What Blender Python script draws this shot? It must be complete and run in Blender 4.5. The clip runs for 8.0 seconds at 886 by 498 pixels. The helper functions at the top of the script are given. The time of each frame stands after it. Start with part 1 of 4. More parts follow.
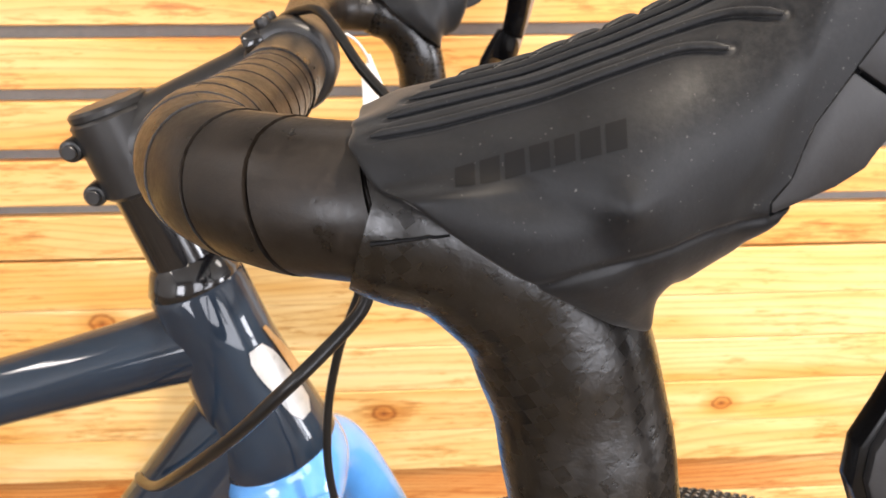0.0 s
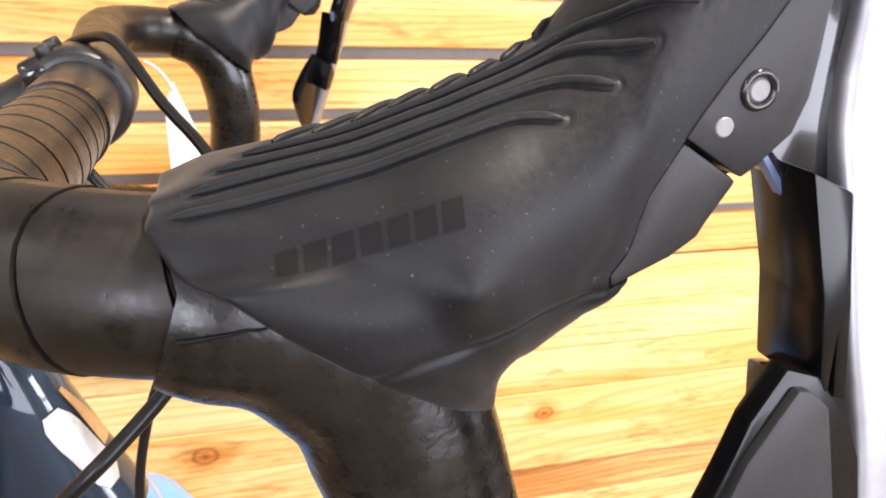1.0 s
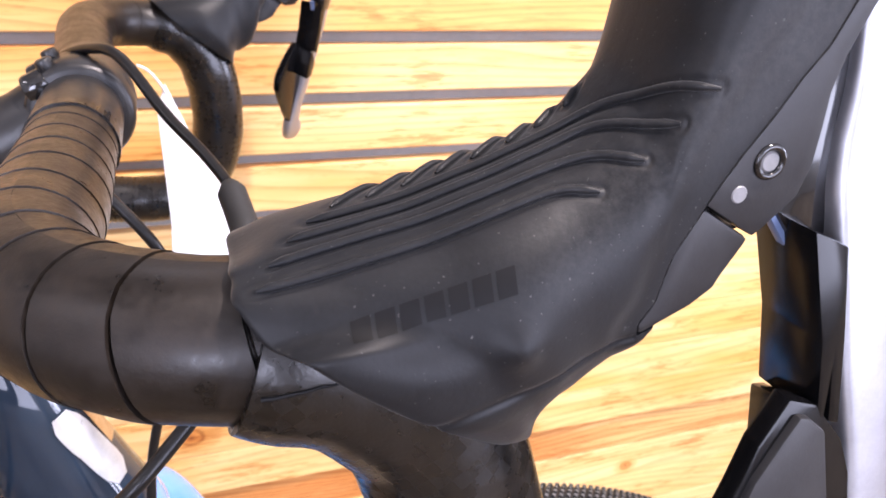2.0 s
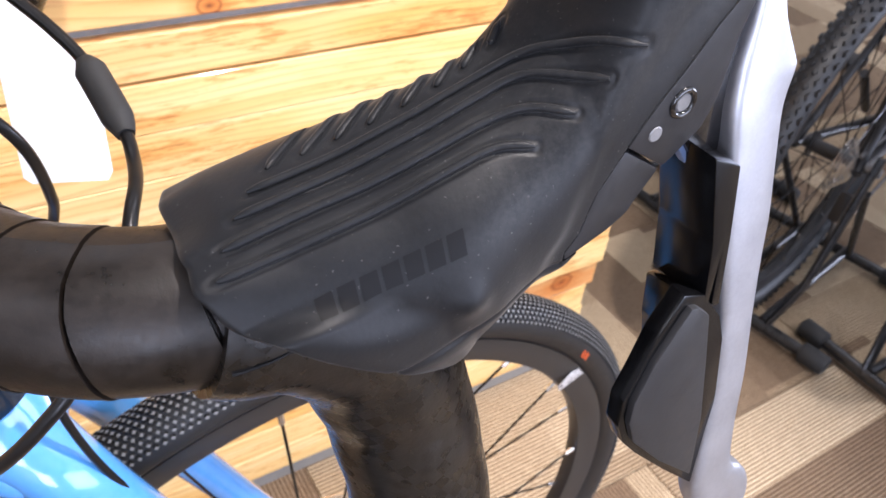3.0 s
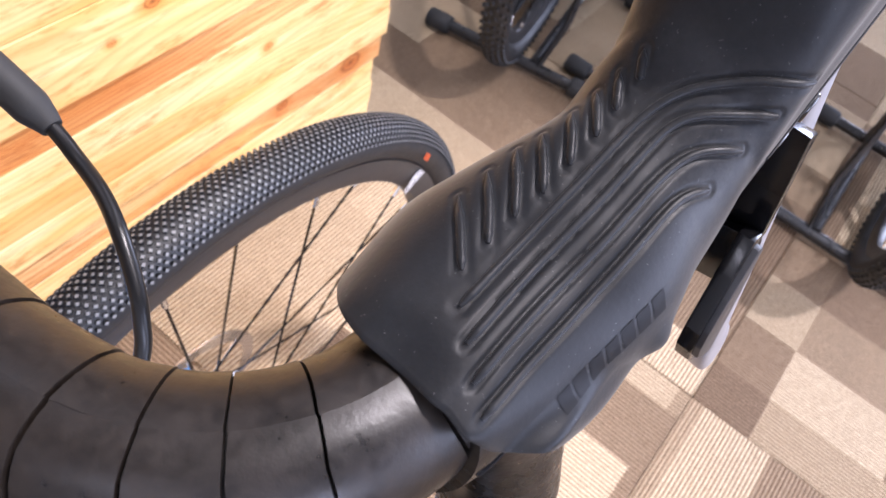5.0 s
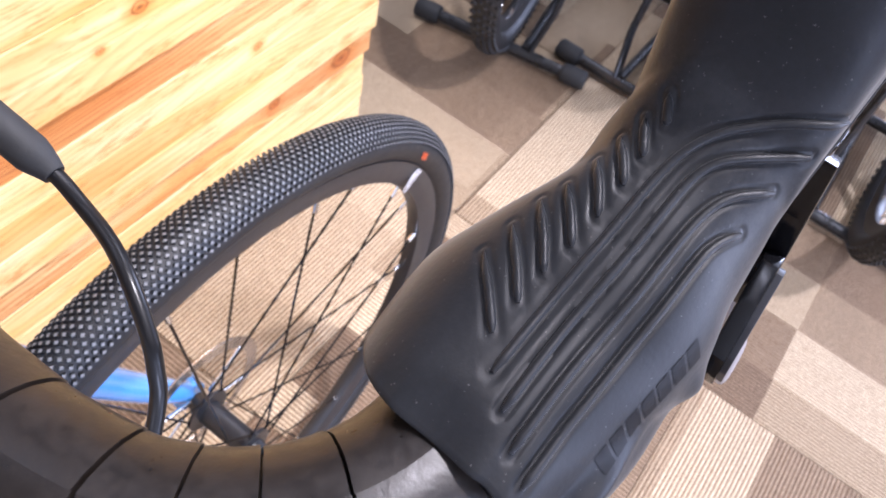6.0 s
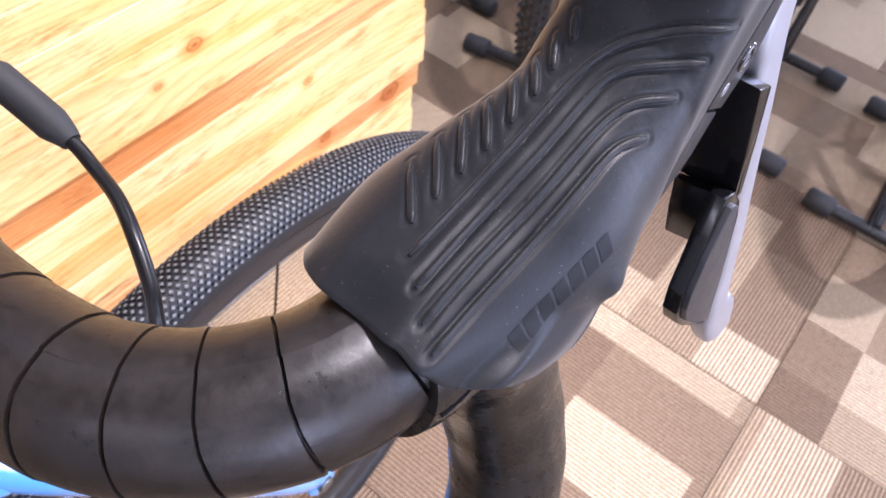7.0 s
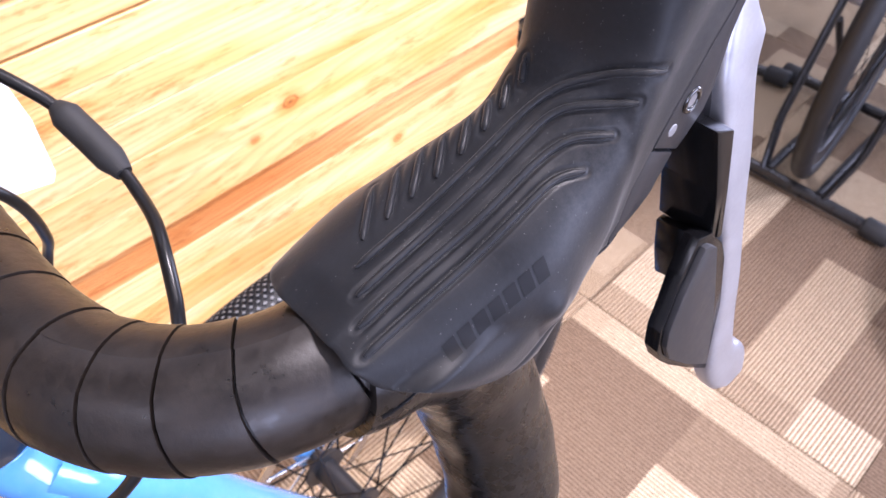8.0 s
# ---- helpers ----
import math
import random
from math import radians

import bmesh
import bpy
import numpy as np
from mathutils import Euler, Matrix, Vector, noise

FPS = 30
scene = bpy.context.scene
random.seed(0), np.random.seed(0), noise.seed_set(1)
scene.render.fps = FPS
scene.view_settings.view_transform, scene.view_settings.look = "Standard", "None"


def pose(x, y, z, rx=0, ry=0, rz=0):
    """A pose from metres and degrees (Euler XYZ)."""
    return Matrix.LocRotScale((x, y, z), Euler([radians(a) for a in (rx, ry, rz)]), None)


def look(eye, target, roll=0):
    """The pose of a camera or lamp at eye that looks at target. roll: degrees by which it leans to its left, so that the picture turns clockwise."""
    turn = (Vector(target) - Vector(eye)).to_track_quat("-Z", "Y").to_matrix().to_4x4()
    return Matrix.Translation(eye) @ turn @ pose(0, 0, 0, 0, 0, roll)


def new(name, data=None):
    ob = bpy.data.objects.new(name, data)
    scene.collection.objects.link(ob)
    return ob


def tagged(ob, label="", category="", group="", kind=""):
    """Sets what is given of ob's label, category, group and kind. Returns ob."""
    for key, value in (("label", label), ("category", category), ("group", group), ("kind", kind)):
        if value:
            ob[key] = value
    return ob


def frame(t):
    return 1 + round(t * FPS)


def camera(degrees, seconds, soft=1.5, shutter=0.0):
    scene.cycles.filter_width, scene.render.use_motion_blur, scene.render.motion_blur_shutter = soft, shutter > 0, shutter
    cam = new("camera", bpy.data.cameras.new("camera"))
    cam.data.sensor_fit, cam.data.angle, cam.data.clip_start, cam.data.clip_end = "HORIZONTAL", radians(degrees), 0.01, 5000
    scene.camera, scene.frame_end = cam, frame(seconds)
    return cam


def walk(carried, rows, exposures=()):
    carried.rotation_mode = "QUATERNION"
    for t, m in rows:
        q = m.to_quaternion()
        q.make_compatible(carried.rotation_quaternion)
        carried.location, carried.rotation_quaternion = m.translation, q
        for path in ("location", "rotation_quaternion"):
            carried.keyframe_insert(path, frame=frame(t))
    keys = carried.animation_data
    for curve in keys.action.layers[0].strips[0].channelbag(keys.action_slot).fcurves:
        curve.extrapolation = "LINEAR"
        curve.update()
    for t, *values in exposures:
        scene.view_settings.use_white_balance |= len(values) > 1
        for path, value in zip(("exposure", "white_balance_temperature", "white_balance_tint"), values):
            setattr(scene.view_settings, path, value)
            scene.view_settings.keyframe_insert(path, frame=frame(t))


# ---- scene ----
cam = camera(59.66, 8.0)
# the lens is focused on the near hood
cam.data.dof.use_dof, cam.data.dof.focus_distance, cam.data.dof.aperture_fstop = True, 0.17, 40
# seconds, eye, turn
PATH = [
    (0, 0.0000, 0.1589, 1.0104, 67.03, -0.07, -3.36),
    (0.3, -0.0010, 0.1630, 1.0090, 67.56, -1.94, -8.13),
    (0.5, 0.0033, 0.1713, 1.0123, 67.94, -1.52, -11.32),
    (0.7, 0.0020, 0.1730, 1.0160, 67.51, -2.40, -13.49),
    (1, 0.0011, 0.1749, 1.0154, 68.46, -2.79, -16.49),
    (1.2, -0.0013, 0.1769, 1.0164, 68.59, -2.61, -16.79),
    (2.3, -0.0280, 0.1723, 1.0471, 63.29, -3.11, -23.47),
    (2.5, -0.0386, 0.1739, 1.0592, 60.58, -4.42, -28.02),
    (2.7, -0.0410, 0.1770, 1.0710, 55.29, -3.95, -28.85),
    (3, -0.0274, 0.1910, 1.0616, 50.48, -5.16, -31.44),
    (3.2, -0.0200, 0.1960, 1.0600, 47.40, -4.79, -33.12),
    (3.5, -0.0176, 0.2143, 1.0678, 45.55, -4.70, -35.02),
    (3.7, -0.0250, 0.2300, 1.0750, 43.58, -4.70, -36.97),
    (4, -0.0451, 0.2499, 1.0840, 41.65, -7.16, -40.79),
    (4.3, -0.0552, 0.2573, 1.0822, 40.06, -8.47, -45.67),
    (4.5, -0.0517, 0.2641, 1.0844, 37.78, -9.69, -48.25),
    (4.7, -0.0575, 0.2688, 1.0860, 36.26, -10.70, -49.93),
    (5.8, -0.0535, 0.2838, 1.0894, 33.95, -9.48, -53.90),
    (6, -0.0511, 0.2857, 1.0901, 34.29, -9.59, -53.68),
    (6.5, -0.0556, 0.2752, 1.0913, 35.82, -7.79, -52.86),
    (7, -0.0592, 0.2491, 1.0907, 37.11, -5.07, -51.80),
    (7.5, -0.0619, 0.2359, 1.0940, 38.32, -3.76, -49.63),
    (8, -0.0516, 0.2171, 1.0985, 41.25, -0.78, -45.25),
]
EXPOSURES = [(0.0, -0.1, 6600, 15), (1.2, 0.05, 6250, 20), (2.5, -0.03, 5700, 29), (3.0, -0.12, 5650, 20), (3.6, 0.02, 5450, 20), (4.5, 0.06, 5550, 25), (6.0, 0.16, 5250, 25), (8.0, 0.19, 5400, 31)]
walk(cam, [(t, pose(*row)) for t, *row in PATH], EXPOSURES)

# ---- light ----
world = bpy.data.worlds.new("shop_world")
scene.world = world
world.use_nodes = True
world.node_tree.nodes["Background"].inputs[0].default_value = (0.75, 0.82, 1.0, 1)
world.node_tree.nodes["Background"].inputs[1].default_value = 0.25


def area_lamp(name, eye, target, sx, sy, watts, colour):
    data = bpy.data.lights.new(name, "AREA")
    data.shape, data.size, data.size_y = "RECTANGLE", sx, sy
    data.energy, data.color = watts, colour
    ob = new(name, data)
    ob.matrix_world = look(eye, target)
    return ob


def spot_lamp(name, eye, target, watts, colour, angle, blend=0.5, radius=0.05):
    data = bpy.data.lights.new(name, "SPOT")
    data.energy, data.color, data.spot_size, data.spot_blend, data.shadow_soft_size = watts, colour, radians(angle), blend, radius
    ob = new(name, data)
    ob.matrix_world = look(eye, target)
    return ob


WARM, WHITE, COOL = (1.0, 0.89, 0.72), (1.0, 0.95, 0.88), (0.90, 0.94, 1.0)
# track spots, panels and a tube under the ceiling, the shop window behind the camera, the glass door beyond the parked
# bikes, and an added second window
spot_lamp("track_spot_light", (0.75, -0.2, 2.75), (0.20, 0.9, 0.55), 330, WARM, 54, 0.8, 0.05)
spot_lamp("track_spot_light", (-0.5, -0.1, 2.75), (-0.1, 0.9, 0.6), 6, WARM, 60, 0.8, 0.05)
spot_lamp("track_spot_light", (0.95, -0.9, 2.75), (0.66, -0.24, 0.0), 345, WHITE, 46, 0.8, 0.05)
area_lamp("ceiling_panel_light", (0.0, 1.9, 2.9), (0.0, 1.9, 0.0), 1.2, 0.6, 6, WHITE)
area_lamp("ceiling_panel_light", (2.4, 1.2, 2.9), (2.4, 1.2, 0.0), 1.2, 0.6, 24, WHITE)
area_lamp("ceiling_tube_light", (-2.65, -0.1, 2.9), (-2.65, -0.1, 0.0), 0.12, 1.2, 16, WHITE)
area_lamp("unseen_window_light", (2.6, -3.4, 1.6), (2.6, 0.0, 1.3), 4.4, 2.0, 240, COOL)
area_lamp("glass_door_light", (6.85, -1.0, 1.12), (0.0, -1.0, 1.12), 1.4, 2.2, 240, COOL)
# no second window is known; this lamp is added to brighten the hood's horn
area_lamp("unseen_window_light", (-1.9, -3.4, 1.4), (-1.9, 0.0, 1.4), 1.4, 1.5, 95, COOL)

# ---- materials ----


def shader(name, colour, rough=0.5, metal=0.0, coat=0.0, spec=0.5):
    m = bpy.data.materials.new(name)
    m.use_nodes = True
    b = m.node_tree.nodes["Principled BSDF"]
    b.inputs["Base Color"].default_value = (*colour, 1)
    b.inputs["Roughness"].default_value = rough
    b.inputs["Metallic"].default_value = metal
    b.inputs["Coat Weight"].default_value = coat
    b.inputs["Coat Roughness"].default_value = 0.05
    b.inputs["Specular IOR Level"].default_value = spec
    return m


def node(m, kind, **values):
    n = m.node_tree.nodes.new(kind)
    for key, value in values.items():
        n.inputs[key.replace("_", " ")].default_value = value
    return n


def wire(m, a, out, b, into):
    m.node_tree.links.new(a.outputs[out], b.inputs[into])


def ramp(m, stops):
    n = m.node_tree.nodes.new("ShaderNodeValToRGB")
    e = n.color_ramp.elements
    while len(e) < len(stops):
        e.new(0.5)
    for k, (p, c) in zip(e, stops):
        k.position, k.color = p, (*c, 1)
    return n


def coords(m, kind="Object", scale=(1, 1, 1)):
    tc = m.node_tree.nodes.new("ShaderNodeTexCoord")
    mp = m.node_tree.nodes.new("ShaderNodeMapping")
    mp.inputs["Scale"].default_value = scale
    wire(m, tc, kind, mp, "Vector")
    return mp


def worn(name, dark, light, rough, scale, bump=0.1, metal=0.0, coat=0.0, fine=6.0, spread=0.12, distance=0.0004, spec=0.5):
    """A surface that varies in colour and gloss at two scales, with a fine bump."""
    m = shader(name, light, rough, metal, coat, spec)
    b = m.node_tree.nodes["Principled BSDF"]
    at = coords(m)
    big = node(m, "ShaderNodeTexNoise", Scale=scale, Detail=5.0, Roughness=0.6)
    small = node(m, "ShaderNodeTexNoise", Scale=scale * fine, Detail=4.0, Roughness=0.7)
    wire(m, at, 0, big, "Vector"), wire(m, at, 0, small, "Vector")
    mix = m.node_tree.nodes.new("ShaderNodeMath")
    mix.operation = "MULTIPLY_ADD"
    mix.inputs[1].default_value = 0.45
    wire(m, small, 0, mix, 0)
    half = m.node_tree.nodes.new("ShaderNodeMath")
    half.operation = "MULTIPLY"
    half.inputs[1].default_value = 0.55
    wire(m, big, 0, half, 0), wire(m, half, 0, mix, 2)
    r = ramp(m, [(0.32, dark), (0.68, light)])
    wire(m, mix, 0, r, 0), wire(m, r, 0, b, "Base Color")
    rr = m.node_tree.nodes.new("ShaderNodeMapRange")
    rr.inputs[1].default_value, rr.inputs[2].default_value = 0.3, 0.7
    rr.inputs[3].default_value, rr.inputs[4].default_value = rough - spread, rough + spread
    wire(m, mix, 0, rr, 0), wire(m, rr, 0, b, "Roughness")
    if bump:
        bp = node(m, "ShaderNodeBump", Strength=bump, Distance=distance)
        wire(m, small, 0, bp, "Height"), wire(m, bp, 0, b, "Normal")
    return m


# x, height and radius of the knots that show
KNOTS = [(0.350, 0.521, 0.0075), (0.524, 0.356, 0.0055), (0.294, 0.494, 0.004), (-0.022, 0.522, 0.009), (0.166, 0.772, 0.008), (0.715, 0.212, 0.015), (0.560, 0.216, 0.008), (-0.30, 0.64, 0.009)]


def wood(name, tint, grain, spacing, contrast, pale=None):
    """Pine: streaks and year rings along x, knots, and a tone of its own for each board."""
    m = shader(name, tint, 0.48, 0.0, 0.2)
    b = m.node_tree.nodes["Principled BSDF"]
    info = m.node_tree.nodes.new("ShaderNodeObjectInfo")
    tc = m.node_tree.nodes.new("ShaderNodeTexCoord")
    shift = m.node_tree.nodes.new("ShaderNodeVectorMath")
    shift.operation = "MULTIPLY_ADD"
    comb = m.node_tree.nodes.new("ShaderNodeCombineXYZ")
    for k in range(3):
        wire(m, info, "Random", comb, k)
    shift.inputs[1].default_value = (37.0, 5.0, 11.0)
    wire(m, comb, 0, shift, 0), wire(m, tc, "Object", shift, 2)

    def stretched(x, z):
        mp = m.node_tree.nodes.new("ShaderNodeMapping")
        mp.inputs["Scale"].default_value = (x, z, z)
        wire(m, shift, 0, mp, 0)
        return mp
    streak = node(m, "ShaderNodeTexNoise", Scale=1.0, Detail=4.0, Roughness=0.55)
    wire(m, stretched(2.2, 38.0), 0, streak, "Vector")
    tone = ramp(m, [(0.28, (tint[0] * (1 - 0.10 * contrast), tint[1] * (1 - 0.28 * contrast), tint[2] * (1 - 0.48 * contrast))), (0.50, tint), (0.70, (tint[0] * 1.04, tint[1] * 1.12, tint[2] * 1.35)) if not pale else (0.60, pale)])
    wire(m, streak, 0, tone, 0)
    blotch = node(m, "ShaderNodeTexNoise", Scale=1.0, Detail=3.0, Roughness=0.6)
    wire(m, stretched(2.0, 11.0), 0, blotch, "Vector")
    warm = ramp(m, [(0.50, (1, 1, 1)), (0.62, (0.95, 0.79, 0.53)), (0.78, (0.82, 0.52, 0.27))])
    wire(m, blotch, 0, warm, 0)
    toned = m.node_tree.nodes.new("ShaderNodeMixRGB")
    toned.blend_type, toned.inputs[0].default_value = "MULTIPLY", 1.0
    wire(m, tone, 0, toned, 1), wire(m, warm, 0, toned, 2)
    tone = toned
    # year rings, drawn out into long arches
    flat = stretched(0.16, 1.0)
    warp = node(m, "ShaderNodeTexNoise", Scale=7.0, Detail=2.0)
    wire(m, flat, 0, warp, "Vector")
    add = m.node_tree.nodes.new("ShaderNodeVectorMath")
    add.operation = "MULTIPLY_ADD"
    add.inputs[1].default_value = (0.16, 0.16, 0.16)
    wire(m, warp, 1, add, 0), wire(m, flat, 0, add, 2)
    rings = m.node_tree.nodes.new("ShaderNodeTexWave")
    rings.wave_type, rings.bands_direction, rings.wave_profile = "BANDS", "Z", "SAW"
    for key, value in (("Scale", spacing), ("Distortion", 0.8), ("Detail", 2.0), ("Detail Scale", 3.0)):
        rings.inputs[key].default_value = value
    wire(m, add, 0, rings, "Vector")
    line = ramp(m, [(0.0, (1, 1, 1)), (0.55, (0.98, 0.96, 0.93)), (0.93, (0.74, 0.50, 0.32)), (1.0, (1, 1, 1))])
    wire(m, rings, 1, line, 0)
    ringed = m.node_tree.nodes.new("ShaderNodeMixRGB")
    ringed.blend_type, ringed.inputs[0].default_value = "MULTIPLY", grain
    wire(m, tone, 0, ringed, 1), wire(m, line, 0, ringed, 2)
    board = ramp(m, [(0.0, (0.96, 0.84, 0.68)), (0.35, (1.0, 0.95, 0.88)), (1.0, (1.0, 1.0, 1.0))])
    wire(m, info, "Random", board, 0)
    mul = m.node_tree.nodes.new("ShaderNodeMixRGB")
    mul.blend_type, mul.inputs[0].default_value = "MULTIPLY", 1.0
    wire(m, ringed, 0, mul, 1), wire(m, board, 0, mul, 2)
    fine = node(m, "ShaderNodeTexNoise", Scale=14.0, Detail=4.0, Roughness=0.7)
    wire(m, stretched(1.5, 14.0), 0, fine, "Vector")
    fr = ramp(m, [(0.28, (0.84, 0.74, 0.62)), (0.45, (1, 1, 1))])
    wire(m, fine, 0, fr, 0)
    mul2 = m.node_tree.nodes.new("ShaderNodeMixRGB")
    mul2.blend_type, mul2.inputs[0].default_value = "MULTIPLY", 0.8
    wire(m, mul, 0, mul2, 1), wire(m, fr, 0, mul2, 2)
    # short dark flecks and scuffs along the grain
    fleck = node(m, "ShaderNodeTexNoise", Scale=1.0, Detail=3.0, Roughness=0.65)
    wire(m, stretched(38.0, 330.0), 0, fleck, "Vector")
    here = node(m, "ShaderNodeTexNoise", Scale=1.0, Detail=2.0)
    wire(m, stretched(9.0, 30.0), 0, here, "Vector")
    both = m.node_tree.nodes.new("ShaderNodeMath")
    both.operation = "MULTIPLY"
    wire(m, fleck, 0, both, 0), wire(m, here, 0, both, 1)
    marks = ramp(m, [(0.30, (1, 1, 1)), (0.36, (0.80, 0.60, 0.40)), (0.46, (0.52, 0.32, 0.17))])
    wire(m, both, 0, marks, 0)
    flecked = m.node_tree.nodes.new("ShaderNodeMixRGB")
    flecked.blend_type, flecked.inputs[0].default_value = "MULTIPLY", 0.75
    wire(m, mul2, 0, flecked, 1), wire(m, marks, 0, flecked, 2)
    mul2 = flecked
    # knots, each at its place on the boards
    geo = m.node_tree.nodes.new("ShaderNodeNewGeometry")
    last = None
    for kx, kz, kr in KNOTS:
        sub = m.node_tree.nodes.new("ShaderNodeVectorMath")
        sub.operation = "SUBTRACT"
        sub.inputs[1].default_value = (kx, 0.860, kz)
        wire(m, geo, "Position", sub, 0)
        sc = m.node_tree.nodes.new("ShaderNodeVectorMath")
        sc.operation = "MULTIPLY"
        sc.inputs[1].default_value = (0.75 / kr, 0.0, 1.0 / kr)
        wire(m, sub, 0, sc, 0)
        ln = m.node_tree.nodes.new("ShaderNodeVectorMath")
        ln.operation = "LENGTH"
        wire(m, sc, 0, ln, 0)
        if last is None:
            last, slot = ln, 1
        else:
            mn = m.node_tree.nodes.new("ShaderNodeMath")
            mn.operation = "MINIMUM"
            wire(m, last, slot, mn, 0), wire(m, ln, 1, mn, 1)
            last, slot = mn, 0
    rough = m.node_tree.nodes.new("ShaderNodeMath")
    rough.operation = "MULTIPLY_ADD"
    rough.inputs[1].default_value = 0.7
    wire(m, fine, 0, rough, 0), wire(m, last, slot, rough, 2)
    off = m.node_tree.nodes.new("ShaderNodeMath")
    off.operation = "MULTIPLY"
    off.inputs[1].default_value = 0.25
    wire(m, rough, 0, off, 0)
    kr = ramp(m, [(0.08, (0.26, 0.12, 0.05)), (0.17, (0.62, 0.36, 0.18)), (0.26, (0.78, 0.52, 0.30)), (0.33, (0.42, 0.22, 0.10)), (0.40, (0.86, 0.68, 0.48)), (0.80, (1, 1, 1))])
    wire(m, off, 0, kr, 0)
    mul3 = m.node_tree.nodes.new("ShaderNodeMixRGB")
    mul3.blend_type, mul3.inputs[0].default_value = "MULTIPLY", 1.0
    wire(m, mul2, 0, mul3, 1), wire(m, kr, 0, mul3, 2), wire(m, mul3, 0, b, "Base Color")
    bp = node(m, "ShaderNodeBump", Strength=0.25, Distance=0.0008)
    wire(m, fine, 0, bp, "Height"), wire(m, bp, 0, b, "Normal")
    return m


def carpet():
    """Ribbed loop-pile tile: ribs along the tile's own x, blocks of darker and lighter yarn, each tile a little different."""
    m = shader("carpet_pile", (0.3, 0.22, 0.15), 0.95, spec=0.15)
    b = m.node_tree.nodes["Principled BSDF"]
    info = m.node_tree.nodes.new("ShaderNodeObjectInfo")
    tc = m.node_tree.nodes.new("ShaderNodeTexCoord")
    comb = m.node_tree.nodes.new("ShaderNodeCombineXYZ")
    wire(m, info, "Random", comb, 0), wire(m, info, "Random", comb, 1)
    shift = m.node_tree.nodes.new("ShaderNodeVectorMath")
    shift.operation = "MULTIPLY_ADD"
    shift.inputs[1].default_value = (13.0, 29.0, 0.0)
    wire(m, comb, 0, shift, 0), wire(m, tc, "Object", shift, 2)
    blocks = m.node_tree.nodes.new("ShaderNodeTexBrick")
    blocks.offset, blocks.squash = 0.37, 1.6
    for key, value in (("Scale", 1.0), ("Mortar Size", 0.0), ("Brick Width", 0.21), ("Row Height", 0.125), ("Bias", 0.0)):
        blocks.inputs[key].default_value = value
    blocks.inputs["Color1"].default_value, blocks.inputs["Color2"].default_value = (0, 0, 0, 1), (1, 1, 1, 1)
    wire(m, shift, 0, blocks, "Vector")
    tone = ramp(m, [(0.0, (0.20, 0.142, 0.092)), (0.35, (0.27, 0.198, 0.128)), (0.55, (0.41, 0.32, 0.207)), (0.9, (0.57, 0.465, 0.315))])
    wire(m, blocks, 0, tone, 0)
    ribs = m.node_tree.nodes.new("ShaderNodeTexWave")
    ribs.bands_direction = "Y"
    for key, value in (("Scale", 46.0), ("Distortion", 0.5), ("Detail", 2.0), ("Detail Scale", 6.0)):
        ribs.inputs[key].default_value = value
    wire(m, tc, "Object", ribs, "Vector")
    rr = ramp(m, [(0.0, (0.33, 0.27, 0.22)), (0.55, (1.08, 1.08, 1.08))])
    wire(m, ribs, 1, rr, 0)
    fuzz = node(m, "ShaderNodeTexNoise", Scale=420.0, Detail=3.0, Roughness=0.8)
    wire(m, tc, "Object", fuzz, "Vector")
    fz = ramp(m, [(0.3, (0.50, 0.46, 0.42)), (0.7, (1.40, 1.40, 1.40))])
    wire(m, fuzz, 0, fz, 0)
    part_way = m.node_tree.nodes.new("ShaderNodeMapRange")
    part_way.inputs[3].default_value, part_way.inputs[4].default_value = 0.7, 1.0
    wire(m, blocks, 0, part_way, 0)
    one = m.node_tree.nodes.new("ShaderNodeMixRGB")
    one.blend_type = "MULTIPLY"
    wire(m, part_way, 0, one, 0)
    two = m.node_tree.nodes.new("ShaderNodeMixRGB")
    two.blend_type, two.inputs[0].default_value = "MULTIPLY", 1.0
    wire(m, tone, 0, one, 1), wire(m, rr, 0, one, 2), wire(m, one, 0, two, 1), wire(m, fz, 0, two, 2), wire(m, two, 0, b, "Base Color")
    hs = m.node_tree.nodes.new("ShaderNodeMath")
    hs.operation = "MULTIPLY_ADD"
    hs.inputs[1].default_value = 0.4
    wire(m, fuzz, 0, hs, 0), wire(m, ribs, 1, hs, 2)
    bp = node(m, "ShaderNodeBump", Strength=0.7, Distance=0.003)
    wire(m, hs, 0, bp, "Height"), wire(m, bp, 0, b, "Normal")
    return m


RUBBER = worn("hood_rubber", (0.0040, 0.0044, 0.0054), (0.0094, 0.0103, 0.0122), 0.45, 60, 0.25, fine=14, distance=0.0002, spread=0.06, spec=0.25)


def dusty(m, grain, colour):
    """Scatters small specks of dust over a material."""
    b = m.node_tree.nodes["Principled BSDF"]
    was = b.inputs["Base Color"].links[0].from_socket
    specks = node(m, "ShaderNodeTexNoise", Scale=grain, Detail=1.0)
    wire(m, coords(m), 0, specks, "Vector")
    few = ramp(m, [(0.735, (0, 0, 0)), (0.775, (1, 1, 1))])
    wire(m, specks, 0, few, 0)
    mix = m.node_tree.nodes.new("ShaderNodeMixRGB")
    mix.inputs[2].default_value = (*colour, 1)
    wire(m, few, 0, mix, 0)
    m.node_tree.links.new(was, mix.inputs[1])
    wire(m, mix, 0, b, "Base Color")


dusty(RUBBER, 1400, (0.07, 0.07, 0.068))


